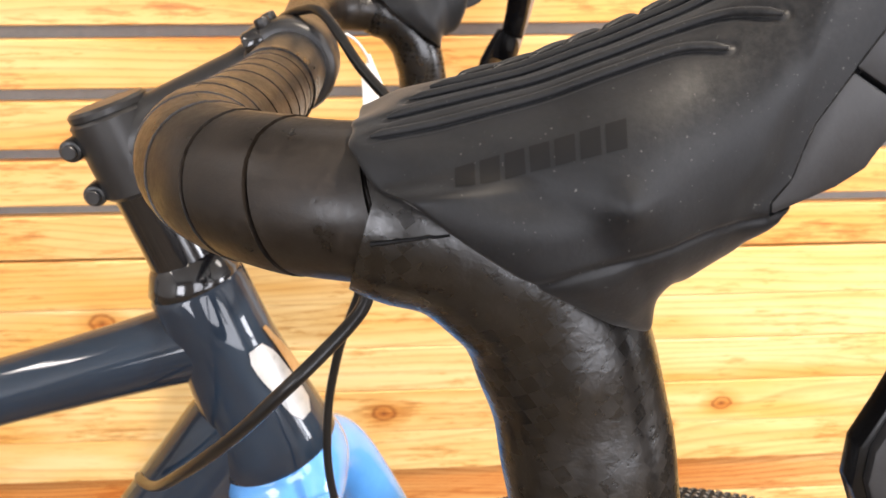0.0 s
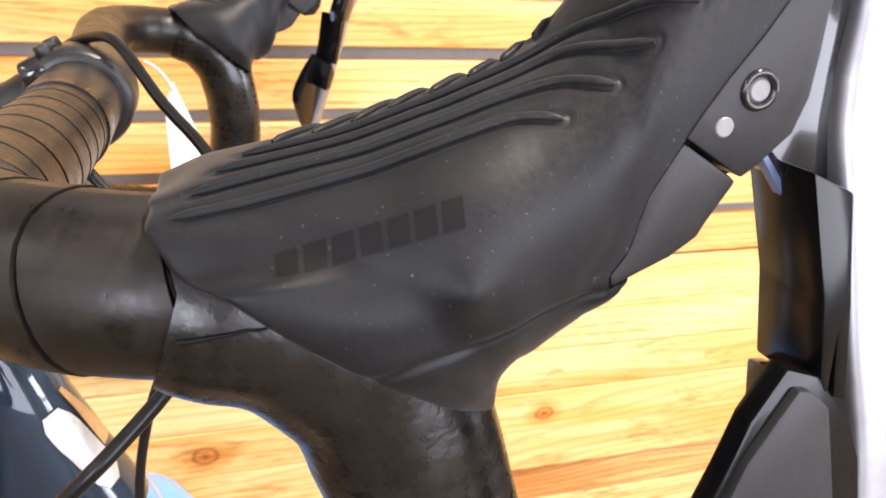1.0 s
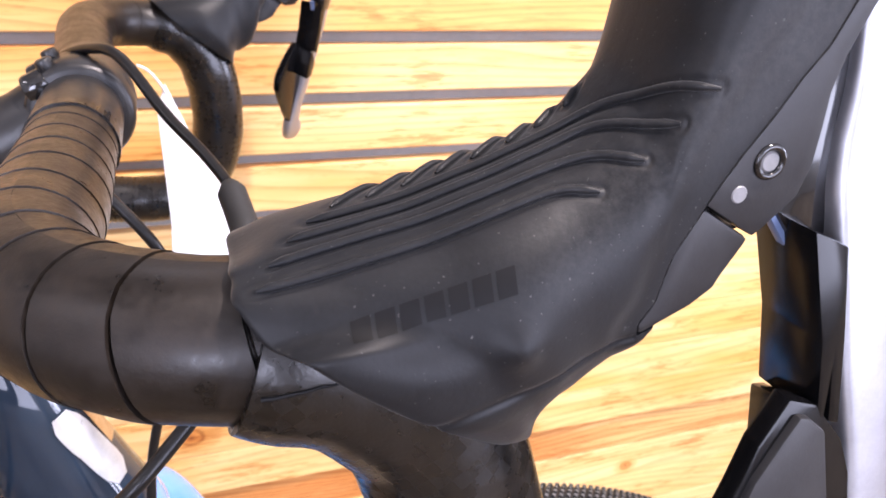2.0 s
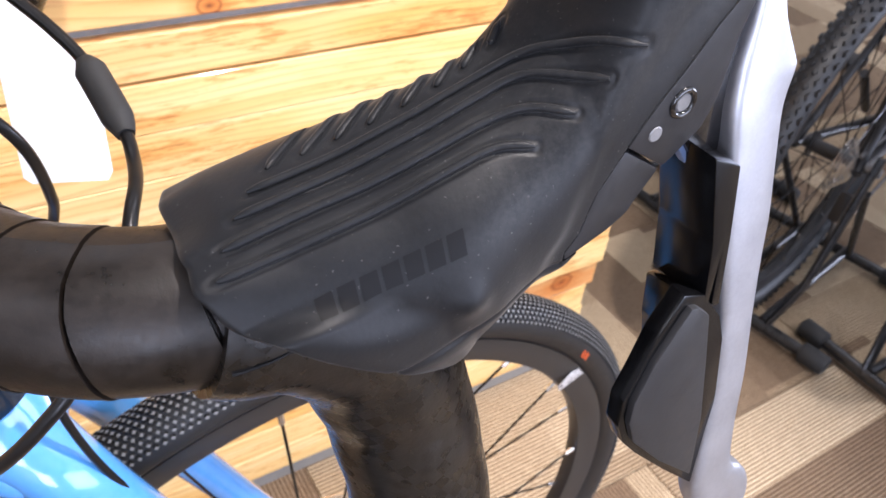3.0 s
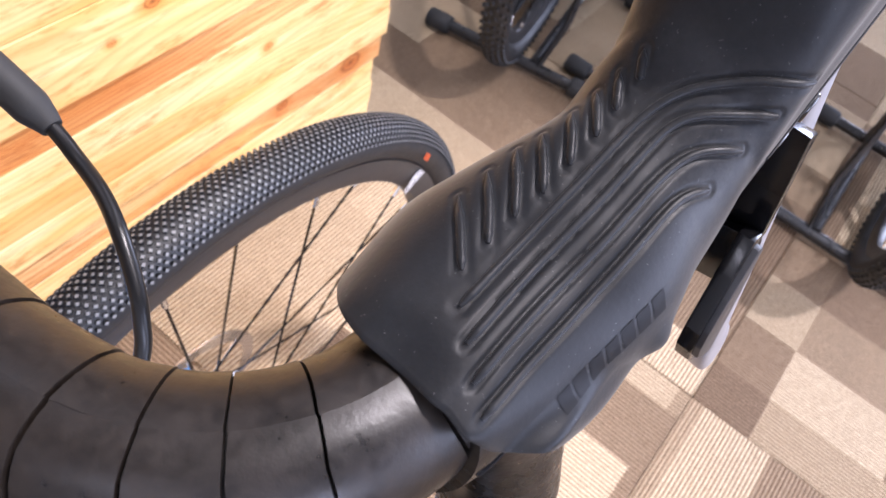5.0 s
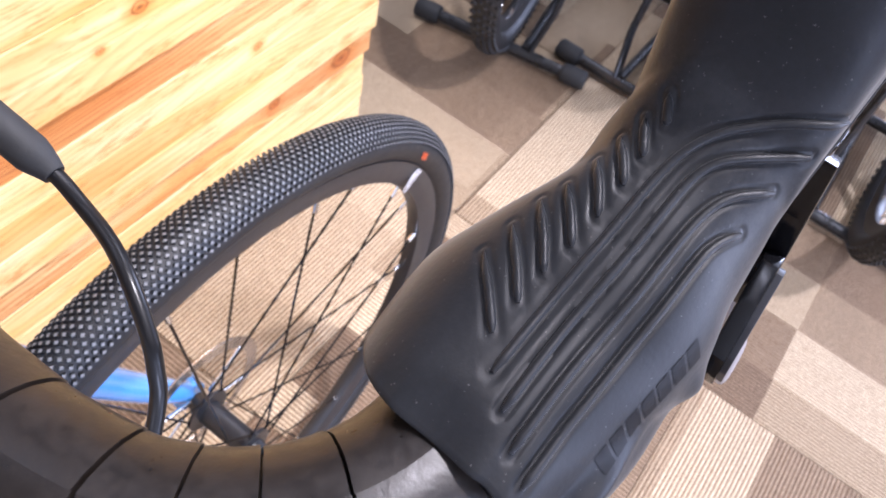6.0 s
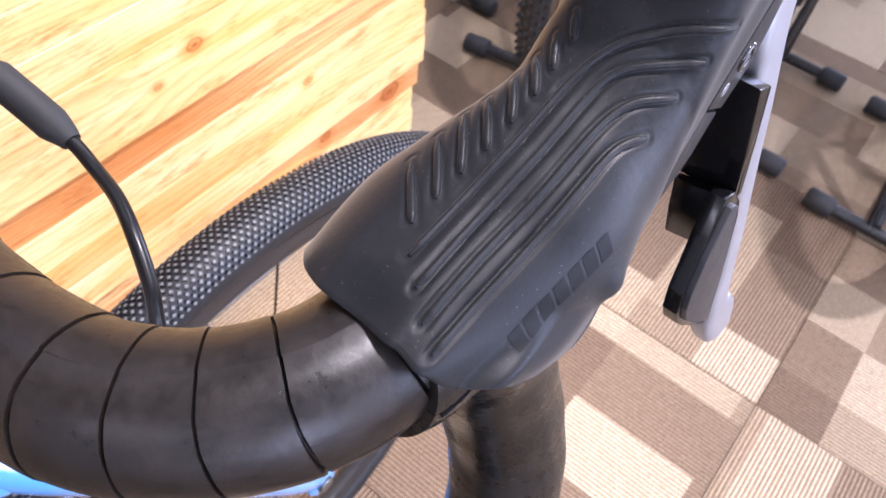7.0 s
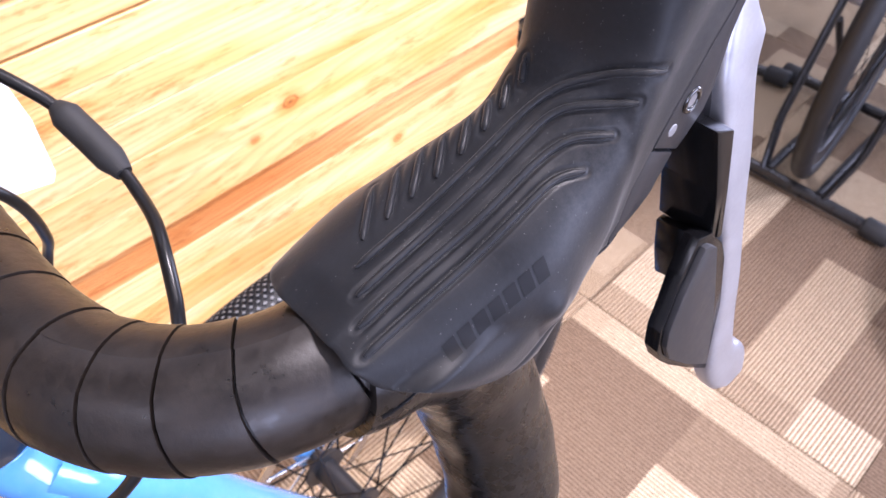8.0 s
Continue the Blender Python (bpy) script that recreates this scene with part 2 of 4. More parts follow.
def dust_and_sheen(m, start, end, half, colour):
    """A streak of fine pale dust along a line in the plane of the bar; its paleness also paints in a sheen."""
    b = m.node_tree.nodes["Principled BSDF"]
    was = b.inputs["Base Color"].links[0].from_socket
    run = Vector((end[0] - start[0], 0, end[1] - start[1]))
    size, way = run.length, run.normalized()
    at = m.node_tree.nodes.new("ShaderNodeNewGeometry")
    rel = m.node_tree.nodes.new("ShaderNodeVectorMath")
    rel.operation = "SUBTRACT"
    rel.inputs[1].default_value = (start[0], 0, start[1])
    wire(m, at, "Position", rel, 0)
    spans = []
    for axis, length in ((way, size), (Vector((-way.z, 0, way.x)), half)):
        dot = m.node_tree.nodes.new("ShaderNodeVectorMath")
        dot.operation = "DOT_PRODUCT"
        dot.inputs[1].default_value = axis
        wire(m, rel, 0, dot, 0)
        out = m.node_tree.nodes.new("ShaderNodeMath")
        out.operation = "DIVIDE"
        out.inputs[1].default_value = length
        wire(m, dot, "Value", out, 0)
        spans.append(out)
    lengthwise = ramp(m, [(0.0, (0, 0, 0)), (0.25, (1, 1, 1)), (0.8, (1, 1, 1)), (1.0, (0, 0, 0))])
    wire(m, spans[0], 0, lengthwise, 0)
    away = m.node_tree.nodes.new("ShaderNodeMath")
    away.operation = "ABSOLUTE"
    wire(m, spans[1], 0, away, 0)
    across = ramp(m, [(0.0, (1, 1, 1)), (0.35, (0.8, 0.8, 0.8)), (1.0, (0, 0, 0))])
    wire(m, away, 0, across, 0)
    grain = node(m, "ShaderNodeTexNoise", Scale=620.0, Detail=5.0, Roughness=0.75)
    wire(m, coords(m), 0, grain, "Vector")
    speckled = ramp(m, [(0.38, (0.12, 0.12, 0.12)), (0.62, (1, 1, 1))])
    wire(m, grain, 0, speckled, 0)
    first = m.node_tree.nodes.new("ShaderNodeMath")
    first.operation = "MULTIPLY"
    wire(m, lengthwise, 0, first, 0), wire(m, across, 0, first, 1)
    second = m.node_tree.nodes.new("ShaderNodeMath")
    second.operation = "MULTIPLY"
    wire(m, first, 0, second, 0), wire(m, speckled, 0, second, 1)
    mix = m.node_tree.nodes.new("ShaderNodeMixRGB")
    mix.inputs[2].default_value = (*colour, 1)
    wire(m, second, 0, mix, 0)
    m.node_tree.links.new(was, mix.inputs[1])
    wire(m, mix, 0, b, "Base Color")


# besides dust, this band colours in the rubber's sheen beside the plates
dust_and_sheen(RUBBER, (0.030, 0.973), (0.098, 1.034), 0.009, (0.020, 0.020, 0.0205))
RUBBER.node_tree.nodes["Principled BSDF"].inputs["Sheen Weight"].default_value = 0.11
RUBBER.node_tree.nodes["Principled BSDF"].inputs["Sheen Roughness"].default_value = 0.45
TAPE = worn("bar_tape", (0.0035, 0.0027, 0.0021), (0.0175, 0.0128, 0.0097), 0.37, 110, 0.25, fine=5, distance=0.0003, spread=0.16, spec=0.42)
DROP_TAPE = worn("drop_tape", (0.003, 0.0026, 0.0023), (0.0100, 0.0083, 0.0072), 0.27, 75, 0.24, fine=1.5, distance=0.0012, spread=0.10, spec=0.6)


def embossed(m, size):
    """Presses small diamonds into a tape, worn away in patches."""
    b = m.node_tree.nodes["Principled BSDF"]
    was = b.inputs["Base Color"].links[0].from_socket
    at = m.node_tree.nodes.new("ShaderNodeMapping")
    at.inputs["Rotation"].default_value = (0.0, radians(38), 0.0)
    at.inputs["Scale"].default_value = (1.0, 0.01, 1.0)
    wire(m, coords(m), 0, at, 0)
    squares = node(m, "ShaderNodeTexChecker", Scale=1 / size)
    squares.inputs["Color1"].default_value, squares.inputs["Color2"].default_value = (1, 1, 1, 1), (0.42, 0.40, 0.38, 1)
    wire(m, at, 0, squares, "Vector")
    patch_noise = node(m, "ShaderNodeTexNoise", Scale=55.0, Detail=2.0)
    wire(m, coords(m), 0, patch_noise, "Vector")
    where = ramp(m, [(0.44, (0, 0, 0)), (0.60, (0.8, 0.8, 0.8))])
    wire(m, patch_noise, 0, where, 0)
    mix = m.node_tree.nodes.new("ShaderNodeMixRGB")
    mix.blend_type = "MULTIPLY"
    wire(m, where, 0, mix, 0), wire(m, squares, 0, mix, 2)
    m.node_tree.links.new(was, mix.inputs[1])
    wire(m, mix, 0, b, "Base Color")
    # the pressed squares are rubbed smoother than the ground
    smooth = b.inputs["Roughness"].links[0].from_socket
    rub = m.node_tree.nodes.new("ShaderNodeMath")
    rub.operation = "MULTIPLY_ADD"
    rub.inputs[1].default_value = 0.04
    wire(m, squares, 1, rub, 0)
    m.node_tree.links.new(smooth, rub.inputs[2])
    wire(m, rub, 0, b, "Roughness")


embossed(DROP_TAPE, 0.0030)
LETTER = shader("moulded_mark", (0.0032, 0.0032, 0.0038), 0.5, spec=0.2)
PLASTIC = worn("lever_plastic", (0.015, 0.015, 0.0163), (0.026, 0.026, 0.0278), 0.44, 70, 0.15, spread=0.07, spec=0.35)
GLOSS = shader("gloss_black", (0.006, 0.006, 0.007), 0.14, 0.0, 0.6)
BLACK = shader("link_black", (0.0035, 0.0035, 0.004), 0.17, spec=0.32)
SATIN = worn("satin_black", (0.010, 0.010, 0.011), (0.018, 0.018, 0.019), 0.36, 60, 0.08, spread=0.08)
SILVER = worn("lever_alloy", (0.35, 0.355, 0.385), (0.43, 0.435, 0.465), 0.40, 120, 0.05, metal=0.8, spread=0.05)
BOLT = worn("bolt_steel", (0.20, 0.20, 0.205), (0.28, 0.28, 0.285), 0.46, 200, 0.05, metal=0.5)
FOIL = worn("silver_foil", (0.45, 0.46, 0.48), (0.85, 0.85, 0.86), 0.3, 160, 0.6, metal=0.6, fine=3, distance=0.002)
STEEL = shader("polished_steel", (0.72, 0.72, 0.72), 0.22, 1.0)
DARK_STEEL = worn("dark_steel", (0.10, 0.10, 0.10), (0.2, 0.2, 0.2), 0.35, 90, 0.05, metal=0.9)
NAVY = worn("navy_paint", (0.004, 0.013, 0.027), (0.006, 0.017, 0.034), 0.6, 30, 0.0, coat=1.0, spread=0.03, spec=0.2)
SKY_BLUE = worn("sky_blue_paint", (0.075, 0.28, 0.66), (0.10, 0.33, 0.72), 0.25, 30, 0.0, coat=1.0, spread=0.03)
# the blue is a reflection, painted onto the lever's inner face
BLUE_REFLECTION = shader("painted_blue_reflection", (0.14, 0.20, 0.36), 0.4)
BADGE = worn("badge_silver", (0.70, 0.70, 0.69), (0.86, 0.86, 0.85), 0.36, 160, 0.2, metal=0.45, coat=0.5)
GOLD_DECAL = worn("gold_decal", (0.62, 0.40, 0.17), (0.85, 0.66, 0.40), 0.34, 220, 0.3, metal=0.5, coat=0.4)
CARD = worn("white_card", (0.80, 0.80, 0.79), (0.88, 0.88, 0.87), 0.6, 60, 0.02)
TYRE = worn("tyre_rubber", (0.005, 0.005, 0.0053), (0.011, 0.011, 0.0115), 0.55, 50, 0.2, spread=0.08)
# knob crowns coloured paler than rubber, in place of glints
LIT_KNOB = worn("lit_tread_rubber", (0.11, 0.11, 0.108), (0.20, 0.20, 0.197), 0.44, 90, 0.2, spec=0.35)
RIM = worn("rim_alloy", (0.012, 0.012, 0.013), (0.024, 0.024, 0.025), 0.4, 40, 0.05, spread=0.06)
ORANGE = shader("orange_mark", (0.60, 0.11, 0.03), 0.5)
HOSE = shader("cable_housing", (0.006, 0.006, 0.0065), 0.32, spec=0.35)
STAND_PAINT = worn("stand_paint", (0.010, 0.010, 0.011), (0.02, 0.02, 0.02), 0.3, 60, 0.05, spread=0.08)
FOOT_RUBBER = worn("foot_rubber", (0.012, 0.012, 0.012), (0.022, 0.022, 0.022), 0.7, 80, 0.2)
PINE = wood("pine", (0.84, 0.615, 0.275), 0.5, 30.0, 0.8)
SLAT_PINE = wood("slat_pine", (0.80, 0.52, 0.205), 0.55, 30.0, 0.9)
PINE_RED = wood("heartwood_pine", (0.68, 0.375, 0.145), 1.0, 52.0, 1.0, (0.82, 0.58, 0.27))
GAP = worn("dark_backing", (0.17, 0.165, 0.15), (0.24, 0.23, 0.215), 0.7, 20, 0.1)
PILE = carpet()
PLASTER = worn("plaster", (0.55, 0.53, 0.50), (0.64, 0.62, 0.59), 0.8, 4, 0.1)
CEILING = worn("ceiling_paint", (0.62, 0.62, 0.60), (0.72, 0.72, 0.70), 0.85, 5, 0.05)

# ---- building helpers ----
ORIGIN = {}
MIRROR = [None]  # turns a right-hand part into its left-hand twin


def thing(name, at, label, category, group=""):
    ob = new(name)
    ob.location = at
    ob.empty_display_size = 0.02
    ORIGIN[ob] = Vector(at)
    return tagged(ob, label, category, group)


def link(name, me, parent=None, label="", smooth=35):
    ob = new(name, me)
    if parent:
        ob.parent = parent
        ORIGIN[ob] = ORIGIN[parent]
    if label:
        ob["label"] = label
    return ob


def part(name, bm, material, parent, label="", smooth=38):
    """Links a bmesh in world coordinates as one mesh object under a thing or a part."""
    o = ORIGIN[parent] if parent else Vector()
    if MIRROR[0]:
        bm.transform(MIRROR[0])
    bmesh.ops.translate(bm, vec=-o, verts=bm.verts)
    bmesh.ops.recalc_face_normals(bm, faces=bm.faces)
    me = bpy.data.meshes.new(name)
    for f in bm.faces:
        f.smooth = smooth > 0
    if smooth > 0:
        for e in bm.edges:
            if len(e.link_faces) == 2 and e.calc_face_angle(0) > radians(smooth):
                e.smooth = False
    bm.to_mesh(me)
    bm.free()
    me.materials.append(material)
    return link(name, me, parent, label)


def curve(points, n=8):
    """A smooth line through the points (Catmull-Rom)."""
    p = [Vector(q) for q in points]
    p = [p[0] * 2 - p[1], *p, p[-1] * 2 - p[-2]]
    out = []
    for i in range(1, len(p) - 2):
        a, b, c, d = p[i - 1], p[i], p[i + 1], p[i + 2]
        for k in range(n):
            t = k / n
            out.append(0.5 * (2 * b + (c - a) * t + (2 * a - 5 * b + 4 * c - d) * t * t + (3 * b - a - 3 * c + d) * t ** 3))
    out.append(p[-2])
    return out


def even(points, step):
    """Points at even steps along a line."""
    p = [Vector(q) for q in points]
    d = [0.0]
    for a, b in zip(p, p[1:]):
        d.append(d[-1] + (b - a).length)
    n = max(2, int(d[-1] / step))
    out, k = [], 0
    for i in range(n + 1):
        s = d[-1] * i / n
        while k < len(d) - 2 and d[k + 1] < s:
            k += 1
        out.append(p[k].lerp(p[k + 1], (s - d[k]) / max(1e-9, d[k + 1] - d[k])))
    return out


def frames_along(p, up=(0, 0, 1)):
    out, n = [], None
    for i in range(len(p)):
        t = (p[min(i + 1, len(p) - 1)] - p[max(i - 1, 0)]).normalized()
        if n is None:
            n = Vector(up) - t * t.dot(Vector(up))
            if n.length < 1e-4:
                n = t.orthogonal()
        n = (n - t * t.dot(n)).normalized()
        out.append((t, n, t.cross(n)))
    return out


def skin(bm, rings, cap=True, closed=False):
    vs = [[bm.verts.new(q) for q in r] for r in rings]
    n = len(vs[0])
    pairs = list(zip(vs, vs[1:])) + ([(vs[-1], vs[0])] if closed else [])
    for a, b in pairs:
        for k in range(n):
            bm.faces.new((a[k], a[(k + 1) % n], b[(k + 1) % n], b[k]))
    if cap and not closed:
        bm.faces.new(vs[0]), bm.faces.new(vs[-1][::-1])
    return vs


def tube(points, radius, seg=16, up=(0, 0, 1), squash=1.0, bm=None, cap=True):
    """A tube along a line; radius is a number, or a function of 0..1 along it."""
    bm = bm or bmesh.new()
    p = [Vector(q) for q in points]
    rings = []
    for i, (t, n, s) in enumerate(frames_along(p, up)):
        r = radius(i / (len(p) - 1)) if callable(radius) else radius
        rings.append([p[i] + n * r * squash * math.cos(2 * math.pi * k / seg) + s * r * math.sin(2 * math.pi * k / seg) for k in range(seg)])
    skin(bm, rings, cap)
    return bm


def rod(a, b, r, seg=12, r2=None):
    return tube([a, b], (lambda u: r + ((r2 if r2 is not None else r) - r) * u), seg, (0.3, 0.5, 0.8))


def capsule(a, b, r, seg=16, soft=0.3):
    """A rod with rounded ends."""
    a, b = Vector(a), Vector(b)
    d = (b - a)
    u = d.normalized()
    e = min(r * soft, d.length * 0.3)
    pts = [(a, r - e), (a + u * e * 0.3, r - e * 0.3), (a + u * e, r), (b - u * e, r), (b - u * e * 0.3, r - e * 0.3), (b, r - e)]
    bm = bmesh.new()
    fr = frames_along([q for q, _ in pts], (0.3, 0.5, 0.8))
    rings = [[q + n * rr * math.cos(2 * math.pi * k / seg) + s * rr * math.sin(2 * math.pi * k / seg) for k in range(seg)] for (q, rr), (t, n, s) in zip(pts, fr)]
    skin(bm, rings)
    return bm


def prism(outline, out, thick, bevel=0.0, seg=2):
    """A plate: outline of 3D points in one plane, made thick along out, with bevelled edges."""
    bm = bmesh.new()
    o = Vector(out).normalized() * thick
    a = [bm.verts.new(Vector(q)) for q in outline]
    b = [bm.verts.new(Vector(q) + o) for q in outline]
    bm.faces.new(a), bm.faces.new(b[::-1])
    for k in range(len(a)):
        bm.faces.new((a[k], a[(k + 1) % len(a)], b[(k + 1) % len(a)], b[k]))
    bmesh.ops.recalc_face_normals(bm, faces=bm.faces)
    if bevel:
        bmesh.ops.bevel(bm, geom=[e for e in bm.edges], offset=bevel, segments=seg, affect="EDGES", profile=0.6, clamp_overlap=True)
    return bm


def block(lo, hi, bevel=0.0, seg=2):
    (x0, y0, z0), (x1, y1, z1) = lo, hi
    return prism([(x0, y0, z0), (x1, y0, z0), (x1, y1, z0), (x0, y1, z0)], (0, 0, 1), z1 - z0, bevel, seg)


def ring(centre, axis, big, section, seg=96):
    """A ring round an axis; section: (outward, along the axis) pairs, a closed outline."""
    bm = bmesh.new()
    c, a = Vector(centre), Vector(axis).normalized()
    u = Vector((0, 0, 1)) if abs(a.z) < 0.9 else Vector((1, 0, 0))
    u = (u - a * a.dot(u)).normalized()
    v = a.cross(u)
    rings = []
    for k in range(seg):
        w = u * math.cos(2 * math.pi * k / seg) + v * math.sin(2 * math.pi * k / seg)
        rings.append([c + w * (big + p) + a * q for p, q in section])
    skin(bm, rings, closed=True)
    return bm


def circle(r, n=14):
    return [(r * math.cos(2 * math.pi * k / n), r * math.sin(2 * math.pi * k / n)) for k in range(n)]


def disc(centre, axis, r, thick, seg=20, bevel=0.0):
    a = Vector(axis).normalized()
    u = a.orthogonal().normalized()
    v = a.cross(u)
    pts = [Vector(centre) + u * r * math.cos(2 * math.pi * k / seg) + v * r * math.sin(2 * math.pi * k / seg) for k in range(seg)]
    bm = bmesh.new()
    e = bevel
    rings = [[Vector(centre) + (p - Vector(centre)) * f + a * h for p in pts] for f, h in ((1, 0), (1, thick - e), (1 - e / r, thick))]
    skin(bm, rings)
    return bm

# ---- structure ----
from mathutils.bvhtree import BVHTree

YC = 0.5196   # the bicycle's middle plane
WOOD = 0.860  # face of the boarded counter


def structure(name, bm, material, label):
    ob = part(name, bm, material, None, "", 0)
    ORIGIN[ob] = Vector()
    return tagged(ob, label, "", "", "structure")


floor = structure("floor", block((-3, -3.6, -0.12), (7, 5, -0.008)), PILE, "brown ribbed carpet floor of the shop")
tagged(floor, category="floor")
tagged(structure("ceiling", block((-3.1, -3.7, 3.0), (7.1, 5.1, 3.12)), CEILING, "plain white shop ceiling"), category="ceiling")
tagged(structure("wall_north", block((-3.1, 5.0, -0.12), (7.1, 5.12, 3.0)), PLASTER, "plain pale shop wall"), category="wall")
tagged(structure("wall_west", block((-3.12, -3.6, -0.12), (-3.0, 5.0, 3.0)), PLASTER, "plain pale shop wall"), category="wall")


def joined(blocks):
    bm = bmesh.new()
    for lo, hi in blocks:
        other = block(lo, hi)
        me = bpy.data.meshes.new("piece")
        other.to_mesh(me), other.free()
        bm.from_mesh(me)
        bpy.data.meshes.remove(me)
    return bm


tagged(structure("wall_south", joined((((-3.1, -3.72, -0.12), (7.1, -3.6, 0.55)), ((-3.1, -3.72, 2.65), (7.1, -3.6, 3.0)), ((-3.1, -3.72, 0.55), (-2.65, -3.6, 2.65)), ((-2.65, -3.72, 2.2), (-1.15, -3.6, 2.65)), ((-1.15, -3.72, 0.55), (0.35, -3.6, 2.65)), ((4.85, -3.72, 0.55), (7.1, -3.6, 2.65)))), PLASTER, "plain pale shop wall with a window opening and an added second one"), category="wall")
tagged(structure("wall_east", joined((((7.0, -3.6, -0.12), (7.12, 5.0, 0.0)), ((7.0, -3.6, 2.3), (7.12, 5.0, 3.0)), ((7.0, -3.6, 0.0), (7.12, -1.75, 2.3)), ((7.0, -0.25, 0.0), (7.12, 5.0, 2.3)))), PLASTER, "plain pale shop wall with a doorway"), category="wall")

# ---- the bicycle on show ----
BIKE = thing("gravel_bike", (0.0, YC, 0.0), "navy and sky blue gravel bike with black drop bars", "bicycle")


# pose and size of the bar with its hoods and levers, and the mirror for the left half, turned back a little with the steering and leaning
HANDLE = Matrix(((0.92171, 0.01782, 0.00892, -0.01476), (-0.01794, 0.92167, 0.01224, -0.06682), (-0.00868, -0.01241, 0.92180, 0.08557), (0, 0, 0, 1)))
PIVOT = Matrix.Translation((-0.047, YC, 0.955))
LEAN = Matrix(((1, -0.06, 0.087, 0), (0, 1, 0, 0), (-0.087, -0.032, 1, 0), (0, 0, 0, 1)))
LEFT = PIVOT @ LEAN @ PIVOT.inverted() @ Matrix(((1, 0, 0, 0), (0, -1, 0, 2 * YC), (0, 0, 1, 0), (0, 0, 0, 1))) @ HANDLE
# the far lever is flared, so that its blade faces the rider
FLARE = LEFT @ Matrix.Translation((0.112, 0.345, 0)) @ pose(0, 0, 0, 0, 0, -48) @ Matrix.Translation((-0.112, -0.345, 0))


# frame
HT0, HT1 = Vector((-0.0750, YC, 0.7535)), Vector((-0.1040, YC, 0.843))
AX = (HT1 - HT0).normalized()
head = part("head_tube", tube([HT0 - AX * 0.013, HT0 - AX * 0.012, HT0, HT0.lerp(HT1, 0.25), HT0.lerp(HT1, 0.6), HT1 - AX * 0.002, HT1], lambda u: (0.0335, 0.0340, 0.0322, 0.0290, 0.0255, 0.0245, 0.0235)[round(u * 6)], 48), NAVY, BIKE, "gloss navy head tube")


def patch(name, a, b, r, lo, hi, material, parent, label=""):
    """A thin decal that lies on a tube from a to b; lo and hi are the angles of its edges along the way, in degrees."""
    a, b = Vector(a), Vector(b)
    t, n, s = frames_along([a, b], (1, 0, 0))[0]
    bm = bmesh.new()
    rings = []
    for i in range(9):
        q = a.lerp(b, i / 8)
        rr = r(q) if callable(r) else r
        w0, w1 = (np.interp(i / 8, [k / (len(e) - 1) for k in range(len(e))], e) for e in (lo, hi))
        rings.append([q + (n * math.cos(w) + s * math.sin(w)) * rr for w in [radians(w0 + (w1 - w0) * k / 10) for k in range(11)]])
    vs = [[bm.verts.new(q) for q in row] for row in rings]
    for u, v in zip(vs, vs[1:]):
        for k in range(10):
            bm.faces.new((u[k], u[k + 1], v[k + 1], v[k]))
    bmesh.ops.solidify(bm, geom=bm.faces[:], thickness=0.0003)
    return part(name, bm, material, parent, label)


def ht_radius(q):
    u = (q - HT0).length / (HT1 - HT0).length
    return 0.0322 - 0.0076 * min(1, u * 1.15)


patch("badge", HT0.lerp(HT1, 0.09), HT0.lerp(HT1, 0.60), ht_radius, (-36, -43, -46, -48, -50, -53, -55, -56, -52), (-22, -14, -14, -16, -18, -20, -22, -26, -34), BADGE, head, "silver badge")
patch("badge_edge", HT0.lerp(HT1, 0.27), HT0.lerp(HT1, 0.66), ht_radius, (-14, -16, -18, -22), (8, 4, -6, -16), GOLD_DECAL, head, "gold edge of the badge")
top_a, top_b = HT0.lerp(HT1, 0.66), Vector((-0.58, YC, 0.682))
part("top_tube", tube(curve([top_a, top_a.lerp(top_b, 0.12), top_a.lerp(top_b, 0.4), top_b], 6), lambda u: 0.0235 - 0.005 * min(1, u * 2), 28, squash=0.95), NAVY, BIKE, "gloss navy top tube")
down_a, down_b = HT0.lerp(HT1, 0.20), Vector((-0.455, YC, 0.275))
part("down_tube", tube(curve([down_a, down_a.lerp(down_b, 0.1), down_a.lerp(down_b, 0.5), down_b], 6), lambda u: 0.027, 28), NAVY, BIKE, "gloss navy down tube")
part("seat_tube", rod((-0.455, YC, 0.275), (-0.61, YC, 0.75), 0.016, 20), NAVY, BIKE)
part("seat_post", rod((-0.61, YC, 0.75), (-0.645, YC, 0.87), 0.0136, 16), SATIN, BIKE)
saddle = bmesh.new()
skin(saddle, [[Vector((x, YC + w * math.cos(2 * math.pi * k / 16), z + h * math.sin(2 * math.pi * k / 16))) for k in range(16)] for x, w, z, h in
              ((-0.83, 0.05, 0.885, 0.006), (-0.82, 0.072, 0.885, 0.016), (-0.77, 0.07, 0.883, 0.02), (-0.70, 0.04, 0.88, 0.02), (-0.62, 0.022, 0.88, 0.018), (-0.565, 0.016, 0.876, 0.014), (-0.555, 0.008, 0.874, 0.008))])
part("saddle", saddle, SATIN, BIKE)
for s in (1, -1):
    part("chain_stay", rod((-0.465, YC - 0.035 * s, 0.28), (-0.89, YC - 0.062 * s, 0.348), 0.010, 14), NAVY, BIKE)
    part("seat_stay", rod((-0.588, YC - 0.02 * s, 0.69), (-0.89, YC - 0.062 * s, 0.348), 0.008, 14), NAVY, BIKE)

